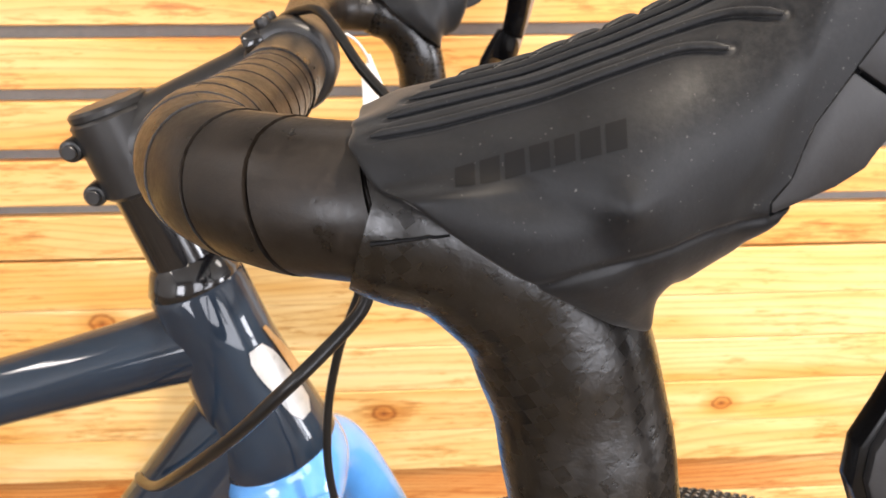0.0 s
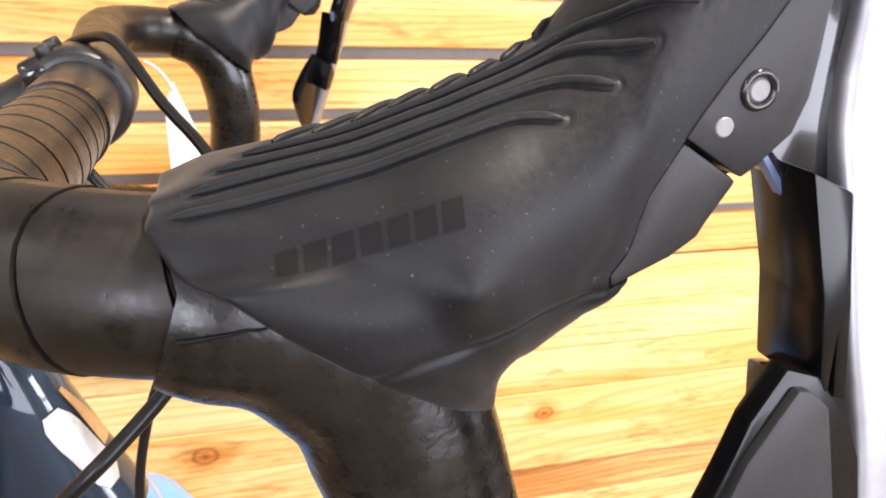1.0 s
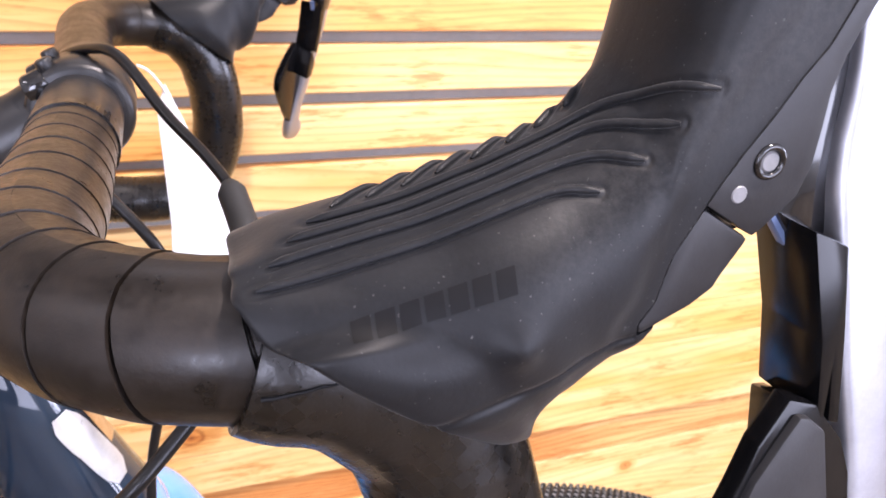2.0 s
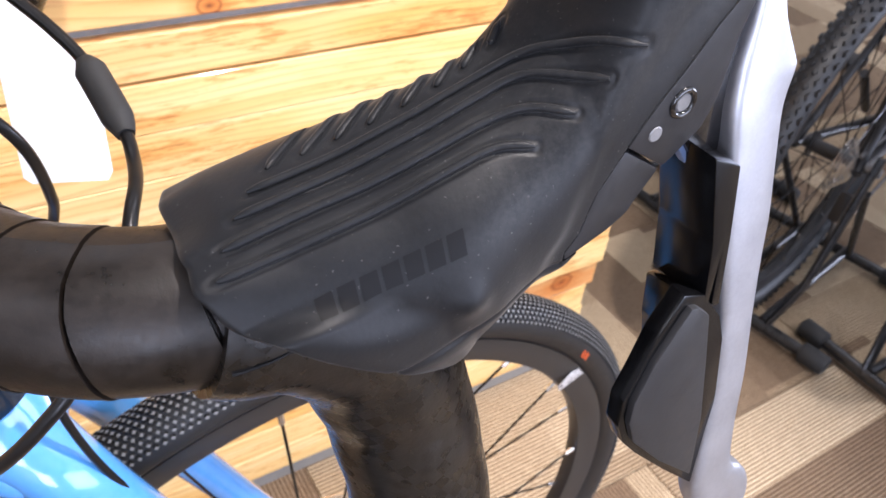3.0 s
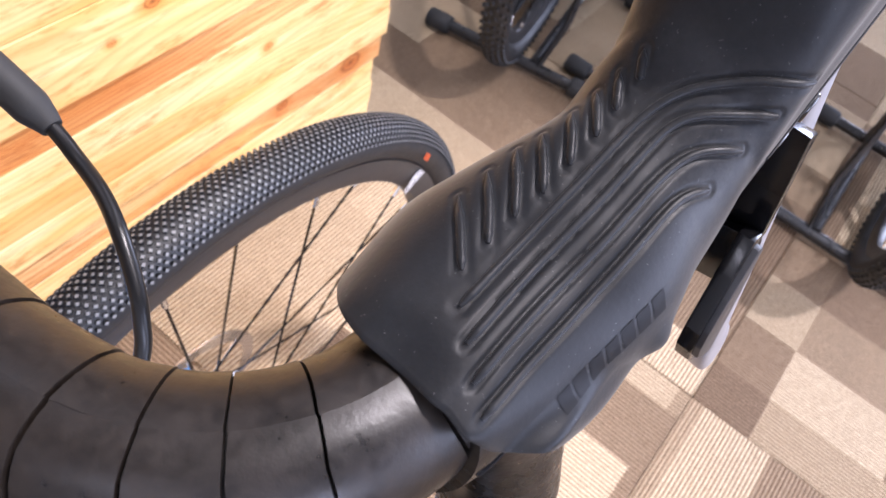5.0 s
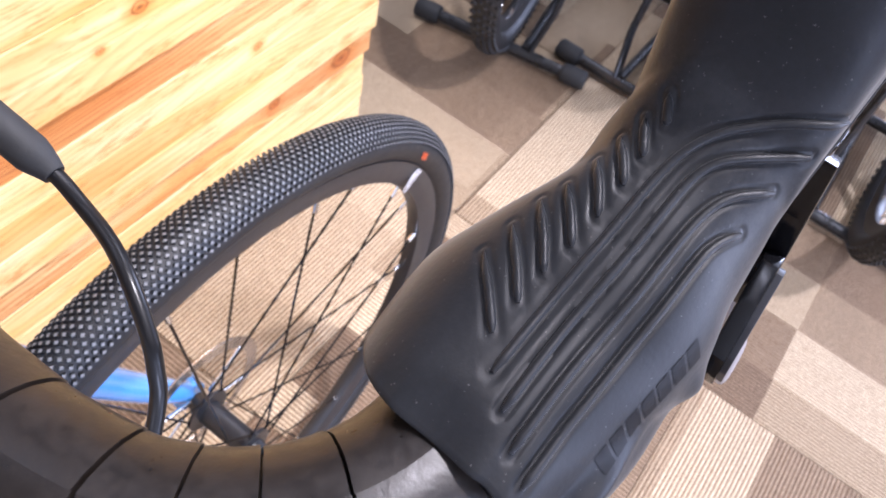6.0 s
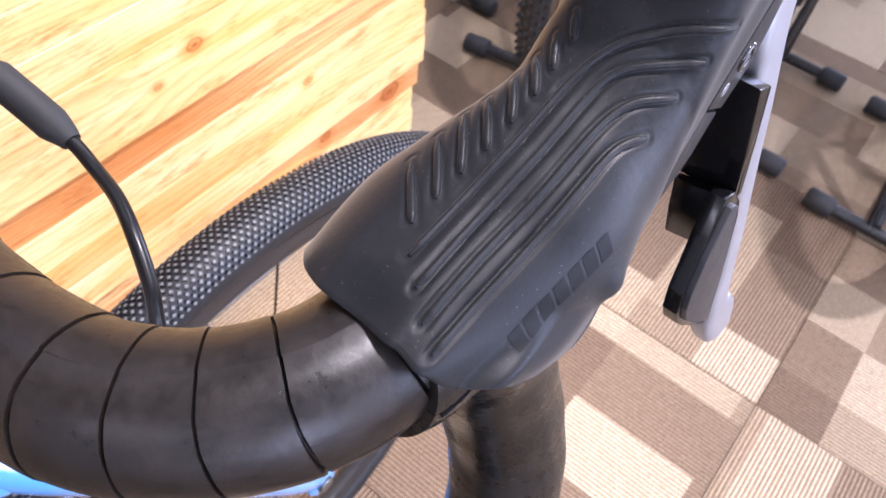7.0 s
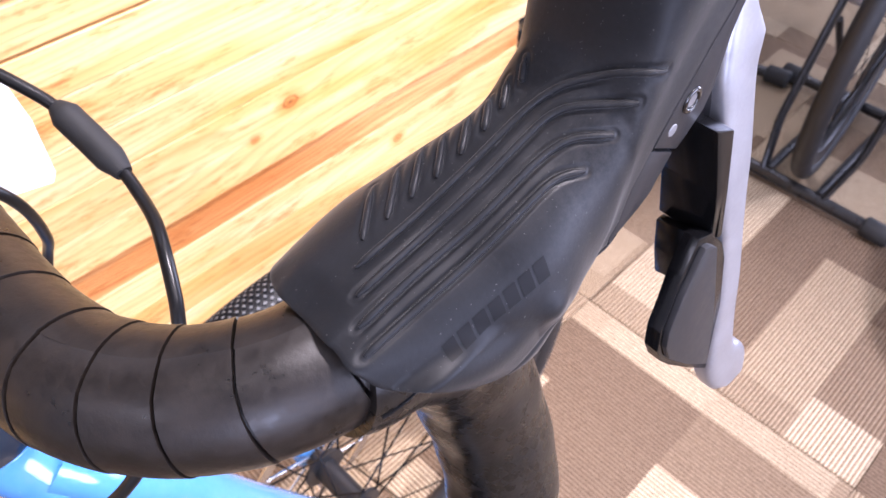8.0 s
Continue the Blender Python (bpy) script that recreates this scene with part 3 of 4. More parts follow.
# headset, spacers and stem
part("headset_cap", tube([HT1, HT1 + AX * 0.003, HT1 + AX * 0.012, HT1 + AX * 0.014], lambda u: (0.0235, 0.0238, 0.019, 0.017)[round(u * 3)], 32), GLOSS, BIKE, "black headset cap")
part("spacer", tube([HT1 + AX * 0.014, HT1 + AX * 0.0265, HT1 + AX * 0.0268, HT1 + AX * 0.053], lambda u: (0.0168, 0.0166, 0.0166, 0.0165)[round(u * 3)], 28), GLOSS, BIKE)
ST0, ST1 = HT1 + AX * 0.053, HT1 + AX * 0.092
stem_clamp = part("stem", tube([ST0, ST0 + AX * 0.002, ST1 - AX * 0.002, ST1], lambda u: (0.0175, 0.0195, 0.0195, 0.0175)[round(u * 3)], 32), SATIN, BIKE, "matte black stem")
CL = Vector((-0.047, YC, 0.951))
mid = ST0.lerp(ST1, 0.5)
part("stem_body", tube([mid, mid.lerp(CL, 0.3), mid.lerp(CL, 0.75), mid.lerp(CL, 0.95)], lambda u: (0.0185, 0.0175, 0.0165, 0.0185)[round(u * 3)], 28, squash=1.05), SATIN, stem_clamp)
back = (mid - CL).normalized()
for k, f in enumerate((0.22, 0.8)):
    c = ST0.lerp(ST1, f) + back * 0.0215
    part("clamp_lug", capsule(c + Vector((0, -0.011, 0)), c + Vector((0, 0.011, 0)), 0.0054, 18), SATIN, stem_clamp)
    part("stem_bolt", disc(c + Vector((0, -0.0105, 0)), (0, -1, 0), 0.0036, 0.0024, 18, 0.0006), SATIN, stem_clamp, "black bolt")
part("top_cap", disc(ST1, AX, 0.0185, 0.004, 32, 0.0015), SATIN, stem_clamp)
part("faceplate", tube([CL + Vector((0, d, 0)) for d in (-0.0150, -0.0143, -0.0125, 0.0125, 0.0143, 0.0150)], lambda u: (0.0172, 0.0192, 0.0205, 0.0205, 0.0192, 0.0172)[round(u * 5)], 36, up=(0, 0, 1)), SATIN, stem_clamp)
for dz in (1, -1):
    for dy in (-0.010, 0.010):
        q = CL + back * 0.011 + Vector((0, dy, 0.0175 * dz))
        part("clamp_ear", capsule(q, q + back * 0.010, 0.0062, 16), GLOSS, stem_clamp)
        part("faceplate_bolt", capsule(q + Vector((0, 0, 0.004 * dz)), q + Vector((-0.002, 0, 0.0085 * dz)), 0.0034, 14), SATIN, stem_clamp, "black bolt")

# fork
crown = bmesh.new()
C0 = HT0 - AX * 0.013
shape = curve([(0.0, 0.0335, 0.0335), (0.006, 0.0350, 0.0360), (0.018, 0.0350, 0.0440), (0.032, 0.0300, 0.0530), (0.042, 0.0220, 0.0500), (0.048, 0.0120, 0.0400)], 5)
side = Vector((AX.z, 0, -AX.x))
skin(crown, [[C0 - AX * d + side * w * math.cos(2 * math.pi * k / 48) + Vector((0, h * math.sin(2 * math.pi * k / 48), 0)) for k in range(48)] for d, w, h in shape])
fork = part("fork", crown, SKY_BLUE, BIKE, "gloss sky blue fork", 70)
for s in (1, -1):
    leg = curve([(-0.056, YC - 0.030 * s, 0.716), (-0.042, YC - 0.045 * s, 0.700), (-0.022, YC - 0.052 * s, 0.660), (0.022, YC - 0.056 * s, 0.560), (0.090, YC - 0.057 * s, 0.413), (0.120, YC - 0.055 * s, 0.358)], 6)
    part("fork_leg", tube(leg, lambda u: 0.0225 - 0.0115 * u, 22), SKY_BLUE, fork)
    part("dropout", disc((0.1228, YC - 0.050 * s, 0.348), (0, -s, 0), 0.017, 0.014, 24, 0.003), SKY_BLUE, fork)
    part("axle_nut", disc((0.1228, YC - 0.064 * s, 0.348), (0, -s, 0), 0.009, 0.004, 18, 0.001), DARK_STEEL, fork)


# wheels
FINE = (380, 13, 66, 0.0021, 0.0018, 0.0024)   # knobs round, across, half the arc in degrees, half length, half width, height
CHUNKY = (96, 6, 58, 0.0075, 0.0042, 0.0045)


def wheel(parent, cx, yc, cz, tread, spokes=24, names=("tyre", "rim"), small=0.0182):
    axis = (0, 1, 0)
    big = 0.3099 + small
    sec = [(small * math.cos(w), small * 1.02 * math.sin(w)) for w in [2 * math.pi * k / 28 for k in range(28)] if math.cos(w) > -0.93]
    tyre = part(names[0], ring((cx, yc, cz), axis, big, sec, 128), TYRE, parent, "black rubber tyre")
    rim = part(names[1], ring((cx, yc, cz), axis, 0.2980, [(0.015, -0.0125), (0.016, 0.0), (0.015, 0.0125), (0.004, 0.0125), (-0.010, 0.008), (-0.0125, 0.0), (-0.010, -0.008), (0.004, -0.0125)], 128), RIM, parent, "black alloy rim")
    hub = part("hub", tube([(cx, yc + d, cz) for d in (-0.045, -0.032, -0.031, -0.027, -0.026, 0.026, 0.027, 0.031, 0.032, 0.045)], lambda u: (0.010, 0.012, 0.022, 0.022, 0.013, 0.013, 0.024, 0.024, 0.012, 0.010)[round(u * 9)], 28), SATIN, parent)
    for k in range(spokes):
        w = 2 * math.pi * (k + 0.5) / spokes
        sd = 1 if k % 2 else -1
        tw = 1.05 * (1 if (k // 2) % 2 else -1)
        a = Vector((cx + 0.020 * math.cos(w + tw), yc + 0.029 * sd, cz + 0.020 * math.sin(w + tw)))
        b = Vector((cx + 0.2860 * math.cos(w), yc + 0.004 * sd, cz + 0.2860 * math.sin(w)))
        part("spoke", rod(a, b, 0.0012, 6), BLACK, hub)
        if tread:
            d = (a - b).normalized()
            part("nipple", rod(b, b + d * 0.011, 0.0025, 8), STEEL, rim, "silver nipple")
    if tread:
        verts, faces, tops = [], [], []
        n, rows, arc, half_long, half_wide, tall = tread
        for i in range(n):
            for j in range(rows):
                w = 2 * math.pi * (i + 0.5 * (j % 2)) / n
                v = radians(arc * (2 * j / (rows - 1) - 1))
                e = Vector((math.cos(w), 0, math.sin(w)))
                out = (e * math.cos(v) + Vector((0, math.sin(v), 0)))
                c = Vector((cx, yc, cz)) + e * big + out * small * 0.985
                t = Vector((-math.sin(w), 0, math.cos(w)))
                u = out.cross(t)
                h = tall if 0 < j < rows - 1 else tall * 1.2
                base = len(verts)
                for f, g in ((1.0, 0.0), (0.74, h)):
                    for p, q in ((1, 0), (0, 1), (-1, 0), (0, -1)):
                        verts.append(c + t * p * half_long * f + u * q * half_wide * f + out * g)
                for k in range(4):
                    faces.append((base + k, base + (k + 1) % 4, base + 4 + (k + 1) % 4, base + 4 + k))
                faces.append((base + 4, base + 5, base + 6, base + 7))
                # the crowns are painted pale as if lit, the flanks left dark as if shaded
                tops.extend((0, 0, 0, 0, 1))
        me = bpy.data.meshes.new("tread")
        o = ORIGIN[parent]
        me.from_pydata([q - o for q in verts], [], faces)
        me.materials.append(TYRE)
        me.materials.append(LIT_KNOB if tread is FINE else TYRE)
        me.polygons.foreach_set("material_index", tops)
        tagged(link("tread", me, tyre, "fine diamond knobs of the tread" if tread is FINE else "coarse knobs of the tread"), kind="stuff")
    return tyre, rim, hub


tyre, rim, hub = wheel(BIKE, 0.1228, YC, 0.348, FINE, 24, ("front_tyre", "front_rim"))
rotor = bmesh.new()
skin(rotor, [[Vector((0.1228 + r * math.cos(2 * math.pi * k / 72), YC + y, 0.348 + r * math.sin(2 * math.pi * k / 72))) for k in range(72)] for r, y in ((0.080, 0.0405), (0.080, 0.0423), (0.066, 0.0423), (0.066, 0.0405))], closed=True)
disc_part = part("brake_rotor", rotor, STEEL, BIKE, "steel brake rotor")
for k in range(6):
    w = 2 * math.pi * k / 6
    part("rotor_arm", rod((0.1228 + 0.016 * math.cos(w), YC + 0.0414, 0.348 + 0.016 * math.sin(w)), (0.1228 + 0.068 * math.cos(w + 0.5), YC + 0.0414, 0.348 + 0.068 * math.sin(w + 0.5)), 0.0022, 8), STEEL, disc_part)
# sticker on the rim and the mark on the tyre wall
w = radians(38)
e, t = Vector((math.cos(w), 0, math.sin(w))), Vector((-math.sin(w), 0, math.cos(w)))
hubc = Vector((0.1228, YC, 0.348))
q = hubc + e * 0.2985 + Vector((0, -0.0134, 0))
part("rim_sticker", prism([q - t * 0.002 - e * 0.014, q + t * 0.006 - e * 0.013, q + t * 0.009 + e * 0.006, q + t * 0.004 + e * 0.013, q - t * 0.009 + e * 0.013], (0, -1, 0), 0.0006, 0.0002), FOIL, rim, "crumpled silver sticker")
w = radians(42.5)
e, t = Vector((math.cos(w), 0, math.sin(w))), Vector((-math.sin(w), 0, math.cos(w)))
q = hubc + e * 0.3245 + Vector((0, -0.0186, 0))
for k in range(4):
    p = q + t * (0.0034 * (k - 1.5)) + e * (0.0008 * (k % 2))
    part("wall_mark", prism([p - t * 0.0016 - e * 0.0034, p - t * 0.0006 - e * 0.0034, p + t * 0.0020 + e * 0.0034, p + t * 0.0010 + e * 0.0034], (0, -1, 0), 0.0007), ORANGE, tyre, "orange mark")
wheel(BIKE, -0.89, YC, 0.348, None, 24, ("rear_tyre", "rear_rim"))


# handlebar
def taped(points, r0, marks, lift, seg=36, cuts=8):
    """Bar wound with tape: each turn laps over the last and leaves a fine step. marks: (metres along, turns)."""
    p = even(points, 0.0008)
    fr = frames_along(p, (0, 0, 1))
    run = [0.0]
    for a, b in zip(p, p[1:]):
        run.append(run[-1] + (b - a).length)
    phase = [np.interp(q, [m[0] for m in marks], [m[1] for m in marks]) for q in run]
    fine = [0.0, 0.012, 0.022, 0.05] + [0.05 + 0.90 * (k + 1) / cuts for k in range(cuts)] + [0.978, 0.988]
    bm = bmesh.new()
    rows = []
    for n in range(math.floor(phase[0]) - 2, int(phase[-1]) + 2):
        for f in fine:
            row = []
            for k in range(seg + 1):
                w = 2 * math.pi * k / seg
                # over the inner top of the bar the turns are pulled towards the hood
                pull = np.interp((math.degrees(w) + 180) % 360 - 180, (-50, -30, 0, 25, 50, 75, 120, 170), (0, 0.03, 0.16, 0.30, 0.41, 0.45, 0.25, 0)) * np.interp(n + f, (1, 7), (1, 0.55))
                at = min(max(n + f + k / seg - pull, phase[0]), phase[-1])
                x = np.interp(at, phase, range(len(p)))
                i = min(int(x), len(p) - 2)
                c = p[i].lerp(p[i + 1], x - i)
                t, u, v = fr[i][0], fr[i][1].lerp(fr[i + 1][1], x - i), fr[i][2].lerp(fr[i + 1][2], x - i)
                r = r0 + lift * (0.55 - f) - (0.0018 if f < 0.015 or f > 0.985 else 0.0)
                r += 0.0002 * noise.noise(c * 90 + Vector((0, 0, w)))
                row.append(bm.verts.new(c + u * r * math.cos(w) + v * r * math.sin(w)))
            rows.append(row)
    for a, b in zip(rows, rows[1:]):
        for k in range(seg):
            bm.faces.new((a[k], a[k + 1], b[k + 1], b[k]))
    bmesh.ops.remove_doubles(bm, verts=bm.verts, dist=0.00002)
    bmesh.ops.dissolve_degenerate(bm, edges=bm.edges, dist=0.00001)
    bmesh.ops.recalc_face_normals(bm, faces=bm.faces)
    return bm


BAR = [(0.020, 0.381, 0.957), (0.008, 0.380, 0.9565), (-0.004, 0.380, 0.956), (-0.016, 0.3825, 0.956), (-0.027, 0.388, 0.956), (-0.038, 0.3975, 0.9555), (-0.047, 0.412, 0.955), (-0.0515, 0.430, 0.954), (-0.053, 0.450, 0.952), (-0.0530, 0.480, 0.950), (-0.0545, 0.53, 0.947), (-0.0550, 0.562, 0.946)]
DROP = [(-0.0062, 0.3788, 0.9558), (0.0125, 0.3780, 0.9500), (0.0275, 0.3785, 0.9365), (0.0364, 0.3775, 0.9175), (0.0412, 0.374, 0.897), (0.0436, 0.369, 0.878), (0.0428, 0.362, 0.856), (0.036, 0.355, 0.833), (0.021, 0.349, 0.816), (-0.002, 0.345, 0.808), (-0.04, 0.341, 0.806), (-0.075, 0.339, 0.806)]
bar = part("handlebar", tube(curve([(-0.047, YC + d, 0.951) for d in (-0.062, -0.03, 0.0, 0.03, 0.062)], 3), 0.0159, 28), SATIN, BIKE, "black alloy drop handlebar")
drop_trees = []
for s in (1, -1):
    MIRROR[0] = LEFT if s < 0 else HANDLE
    part("bar_tape", taped(curve(BAR, 8), 0.0163, [(0, -0.4), (0.0250, 0.833), (0.0440, 1.833), (0.0577, 2.833), (0.0710, 3.833), (0.0850, 4.833), (0.30, 15.2)], 0.0003), TAPE, bar, "black bar tape in overlapping turns", 60)
    bm = tube(even(curve(DROP, 8), 0.002), lambda u: np.interp(u, (0, 0.012, 0.03, 0.08, 0.14, 0.2), (0.0173, 0.0179, 0.0184, 0.0184, 0.0188, 0.0193)) + 0.0002 * math.sin(u * 70), 64)
    drop_trees.append(BVHTree.FromBMesh(bm))
    part("drop_tape", bm, DROP_TAPE, bar, "black tape on the drop", 60)
    e0, e1 = Vector((-0.0549, 0.555, 0.9462)), Vector((-0.0550, 0.570, 0.9458))
    part("finishing_tape", tube([e0, e0.lerp(e1, 0.5), e1], 0.0172, 28), DROP_TAPE, bar, "black finishing tape")
MIRROR[0] = None

# ---- brake hoods and levers ----
# upper and lower line of the hood in the bar's plane, and half its width
STATIONS = [
    (-0.0070, 0.9730, 0.0522, 0.9326, 0.0228), (0.0030, 0.9780, 0.0524, 0.9330, 0.0250), (0.0145, 0.9825, 0.0524, 0.9340, 0.0266),
    (0.0250, 0.9850, 0.0524, 0.9355, 0.0272), (0.0350, 0.9875, 0.0524, 0.9380, 0.0272), (0.0430, 0.9898, 0.0530, 0.9415, 0.0270),
    (0.0500, 0.9925, 0.0555, 0.9455, 0.0268), (0.0555, 0.9965, 0.0620, 0.9510, 0.0266), (0.0605, 1.0030, 0.0650, 0.9572, 0.0264),
    (0.0635, 1.0100, 0.0668, 0.9640, 0.0260), (0.0658, 1.0180, 0.0680, 0.9745, 0.0256), (0.0672, 1.0270, 0.0733, 0.9872, 0.0250),
    (0.0678, 1.0370, 0.0800, 0.9990, 0.0242), (0.0690, 1.0470, 0.0868, 1.0098, 0.0234), (0.0715, 1.0560, 0.0945, 1.0190, 0.0222),
    (0.0760, 1.0630, 0.0982, 1.0300, 0.0205), (0.0830, 1.0670, 0.1000, 1.0400, 0.0175), (0.0900, 1.0670, 0.1005, 1.0480, 0.0120)]
HY = 0.3820
# half-widths of the inner and the outer side, and how far the crown and the lower edge are moved out
INNER = [0.0255, 0.0257, 0.0195, 0.0132, 0.012, 0.0105, 0.0134, 0.0139, 0.0135]
OUTER = [0.0252, 0.0305, 0.0314, 0.0292, 0.028, 0.0276, 0.0266, 0.0262, 0.0235]
CROWN = [0.0038, -0.0014, 0.0006, 0.0021, -0.0001, -0.006, -0.0063, -0.0046, -0.0036]
LOWER = [-0.0019, -0.0033, -0.0034, 0.0026, 0.0022, 0.003, 0.003, 0.001, 0.0]


# how the lip is drawn back over the tape, by twentieths round it from the crown: back, out, down, and how far forward this fades
LIP = [(0.0012, 0, -0.0018, 0.5), (0.0005, 0, -0.0010, 0.4), (0, 0, 0, 0.4), (0, 0, 0, 0.4), (0, 0, 0, 0.4), (0, 0, 0, 0.4), (0, 0, 0, 0.4), (0, 0, 0, 0.6), (0, 0, 0, 1.0), (0, 0, -0.001, 1.4),
       (0.001, 0, -0.001, 1.6), (0.002, -0.001, -0.001, 1.6), (0.002, -0.0035, -0.0015, 1.6), (0, -0.0050, 0, 1.6), (-0.0025, -0.006, 0.0024, 1.5), (-0.0037, -0.005, 0.0028, 1.3), (-0.0045, -0.0048, 0.0033, 1.0), (-0.0045, -0.0012, -0.0010, 0.8),
       (-0.0034, -0.0020, 0, 0.6), (-0.0004, -0.001, -0.0005, 0.6)]


def hood_rings(n_along=5, n_round=56):
    fine = [curve([(a[0], 0, a[1]) for a in STATIONS], n_along), curve([(a[2], 0, a[3]) for a in STATIONS], n_along), curve([(a[4], 0, 0) for a in STATIONS], n_along)]
    sides = [[q.x for q in curve([(v, 0, 0) for v in row], 2 * n_along)] for row in (INNER, OUTER, CROWN, LOWER)]
    rings = []
    for i, (top, low, half) in enumerate(zip(*fine)):
        row = []
        u = i / (2 * n_along)
        inner, outer, crown, lower = (side[min(i, len(side) - 1)] for side in sides)
        inner, outer = min(inner, half.x + 0.007), min(outer, half.x + 0.007)
        axis = (top - low).normalized()
        top, low = top + axis * crown, low - axis * lower
        bow = Vector((-axis.z, 0, axis.x)) * 0.0027 * max(0, 1 - u / 2) ** 1.5
        for k in range(n_round):
            w = 2 * math.pi * k / n_round
            c, d = math.cos(w), math.sin(w)
            soft, deep = min(1, max(0, (u - 3.2) / 2.3)), min(1, max(0, -1.3 * c))
            box = soft * soft * (3 - 2 * soft) * deep * deep * (3 - 2 * deep) if d < 0 else 0.0
            n = 2.5 + 5.5 * box
            a = math.copysign(abs(c) ** (2 / n), c)
            b = math.copysign(abs(d) ** (2 / (n + 0.2)), d)
            q = top.lerp(low, 0.5 - 0.5 * a) + bow * (1 - a * a)
            # the sides lean in towards the lower edge and the crown is a little narrower
            lean = (outer if b < 0 else inner) * (1.0 - (0.10 + 0.10 * max(0, 1 - u / 2)) * (1 - box) * max(0, -a) ** 2 - 0.10 * max(0, a) ** 2)
            q = Vector((q.x, HY + lean * b, q.z))
            # by the lever the outer side leans out towards the plates
            if b < 0:
                q.y += 0.0026 * soft * soft * (3 - 2 * soft) * (a + 0.55) * min(1, -3 * b)
            g = math.exp(-((q.x - 0.0375) ** 2 + (q.z - 0.9650) ** 2) / (2 * 0.0030 ** 2))
            if b < 0:
                q.y -= 0.0020 * g
            at = 20 * k / n_round
            f = at - int(at)
            f = f * f * (3 - 2 * f)
            dx, dy, dz, far = (p + (r - p) * f for p, r in zip(LIP[int(at) % 20], LIP[(int(at) + 1) % 20]))
            if u < far:
                f = 1 - u / far
                q += Vector((dx, dy, dz)) * f * f * (3 - 2 * f)
            row.append(q)
        rings.append(row)
    mid = sum(rings[0], Vector()) / n_round
    lip = [q.lerp(mid, 0.06) + Vector((0.0006, 0, 0)) for q in rings[0]]
    rings[0] = [q.lerp(mid, 0.015) for q in rings[0]]
    return [lip, *rings]


def plate(points, y, thick, bevel=0.0006):
    """A plate in the plane of the bar, its outer face at y."""
    return prism([(x, y, z) for x, z in points], (0, 1, 0), thick, bevel)


def lever_plane(x, z, inward=0.0):
    return Vector((x, 0.332 + 0.16 * (z - 0.88) + inward, z))


RIBS = [
    [(-0.0053, 0.3653, 0.9732), (0.0087, 0.3646, 0.9771), (0.0261, 0.3640, 0.9816), (0.0393, 0.3636, 0.9862), (0.0460, 0.3634, 0.9886), (0.0500, 0.3622, 0.9897), (0.0540, 0.3596, 0.9898)],
    [(-0.0028, 0.3698, 0.9764), (0.0137, 0.3699, 0.9801), (0.0307, 0.3687, 0.9851), (0.0456, 0.3682, 0.9906), (0.0523, 0.3671, 0.9933), (0.0563, 0.3650, 0.9947), (0.0620, 0.3594, 0.9952)],
    [(0.0012, 0.3750, 0.9785), (0.0184, 0.3750, 0.9822), (0.0376, 0.3738, 0.9887), (0.0492, 0.3733, 0.9937), (0.0558, 0.3722, 0.9970), (0.0595, 0.3685, 0.9994), (0.0670, 0.3580, 1.0019)],
    [(0.0053, 0.3802, 0.9798), (0.0213, 0.3798, 0.9834), (0.0373, 0.3788, 0.9889), (0.0521, 0.3778, 0.9954), (0.0582, 0.3754, 0.9998), (0.0621, 0.3713, 1.0033), (0.0665, 0.3634, 1.0071), (0.0730, 0.3575, 1.0080)]]
TOP_RIBS = [
    [(0.0108, 0.3844, 0.9806), (0.0166, 0.3894, 0.9813), (0.0237, 0.3955, 0.9808)], [(0.0178, 0.3842, 0.9822), (0.0234, 0.3886, 0.9836), (0.0308, 0.3944, 0.9831)],
    [(0.0246, 0.3838, 0.9844), (0.0300, 0.3877, 0.9859), (0.0374, 0.3929, 0.9857)], [(0.0312, 0.3827, 0.9867), (0.0358, 0.3862, 0.9882), (0.0419, 0.3907, 0.9883)],
    [(0.0383, 0.3823, 0.9893), (0.0427, 0.3852, 0.9909), (0.0484, 0.3890, 0.9914)], [(0.0453, 0.3820, 0.9923), (0.0488, 0.3845, 0.9939), (0.0534, 0.3877, 0.9945)],
    [(0.0513, 0.3823, 0.9952), (0.0545, 0.3843, 0.9967), (0.0575, 0.3863, 0.9984)], [(0.0573, 0.3822, 0.9992), (0.0592, 0.3836, 1.0011), (0.0611, 0.3851, 1.0030)]]


def on_surface(tree, points, lift):
    out = []
    for q in points:
        hit, normal, *_ = tree.find_nearest(Vector(q))
        out.append(hit + normal * lift)
    return out


CREASE = [(0.0215, 0.3523, 0.9495), (0.0301, 0.3508, 0.9528), (0.0401, 0.3512, 0.9553), (0.0500, 0.3526, 0.9582), (0.0611, 0.3556, 0.9607), (0.0680, 0.3570, 0.9620)]


def grooves(bm, lines, deep, aside, wide):
    """Presses a fine groove into a mesh on both sides of the lines."""
    pts = np.array([tuple(q) for line in lines for q in line])
    bm.verts.ensure_lookup_table()
    at = np.array([tuple(v.co) for v in bm.verts])
    box = np.all((at > pts.min(0) - 0.004) & (at < pts.max(0) + 0.004), axis=1)
    for i in np.nonzero(box)[0]:
        d = math.sqrt(np.min(np.sum((pts - at[i]) ** 2, axis=1)))
        if d < aside + 3 * wide:
            v = bm.verts[i]
            v.co -= v.normal * deep * math.exp(-((d - aside) / wide) ** 2)


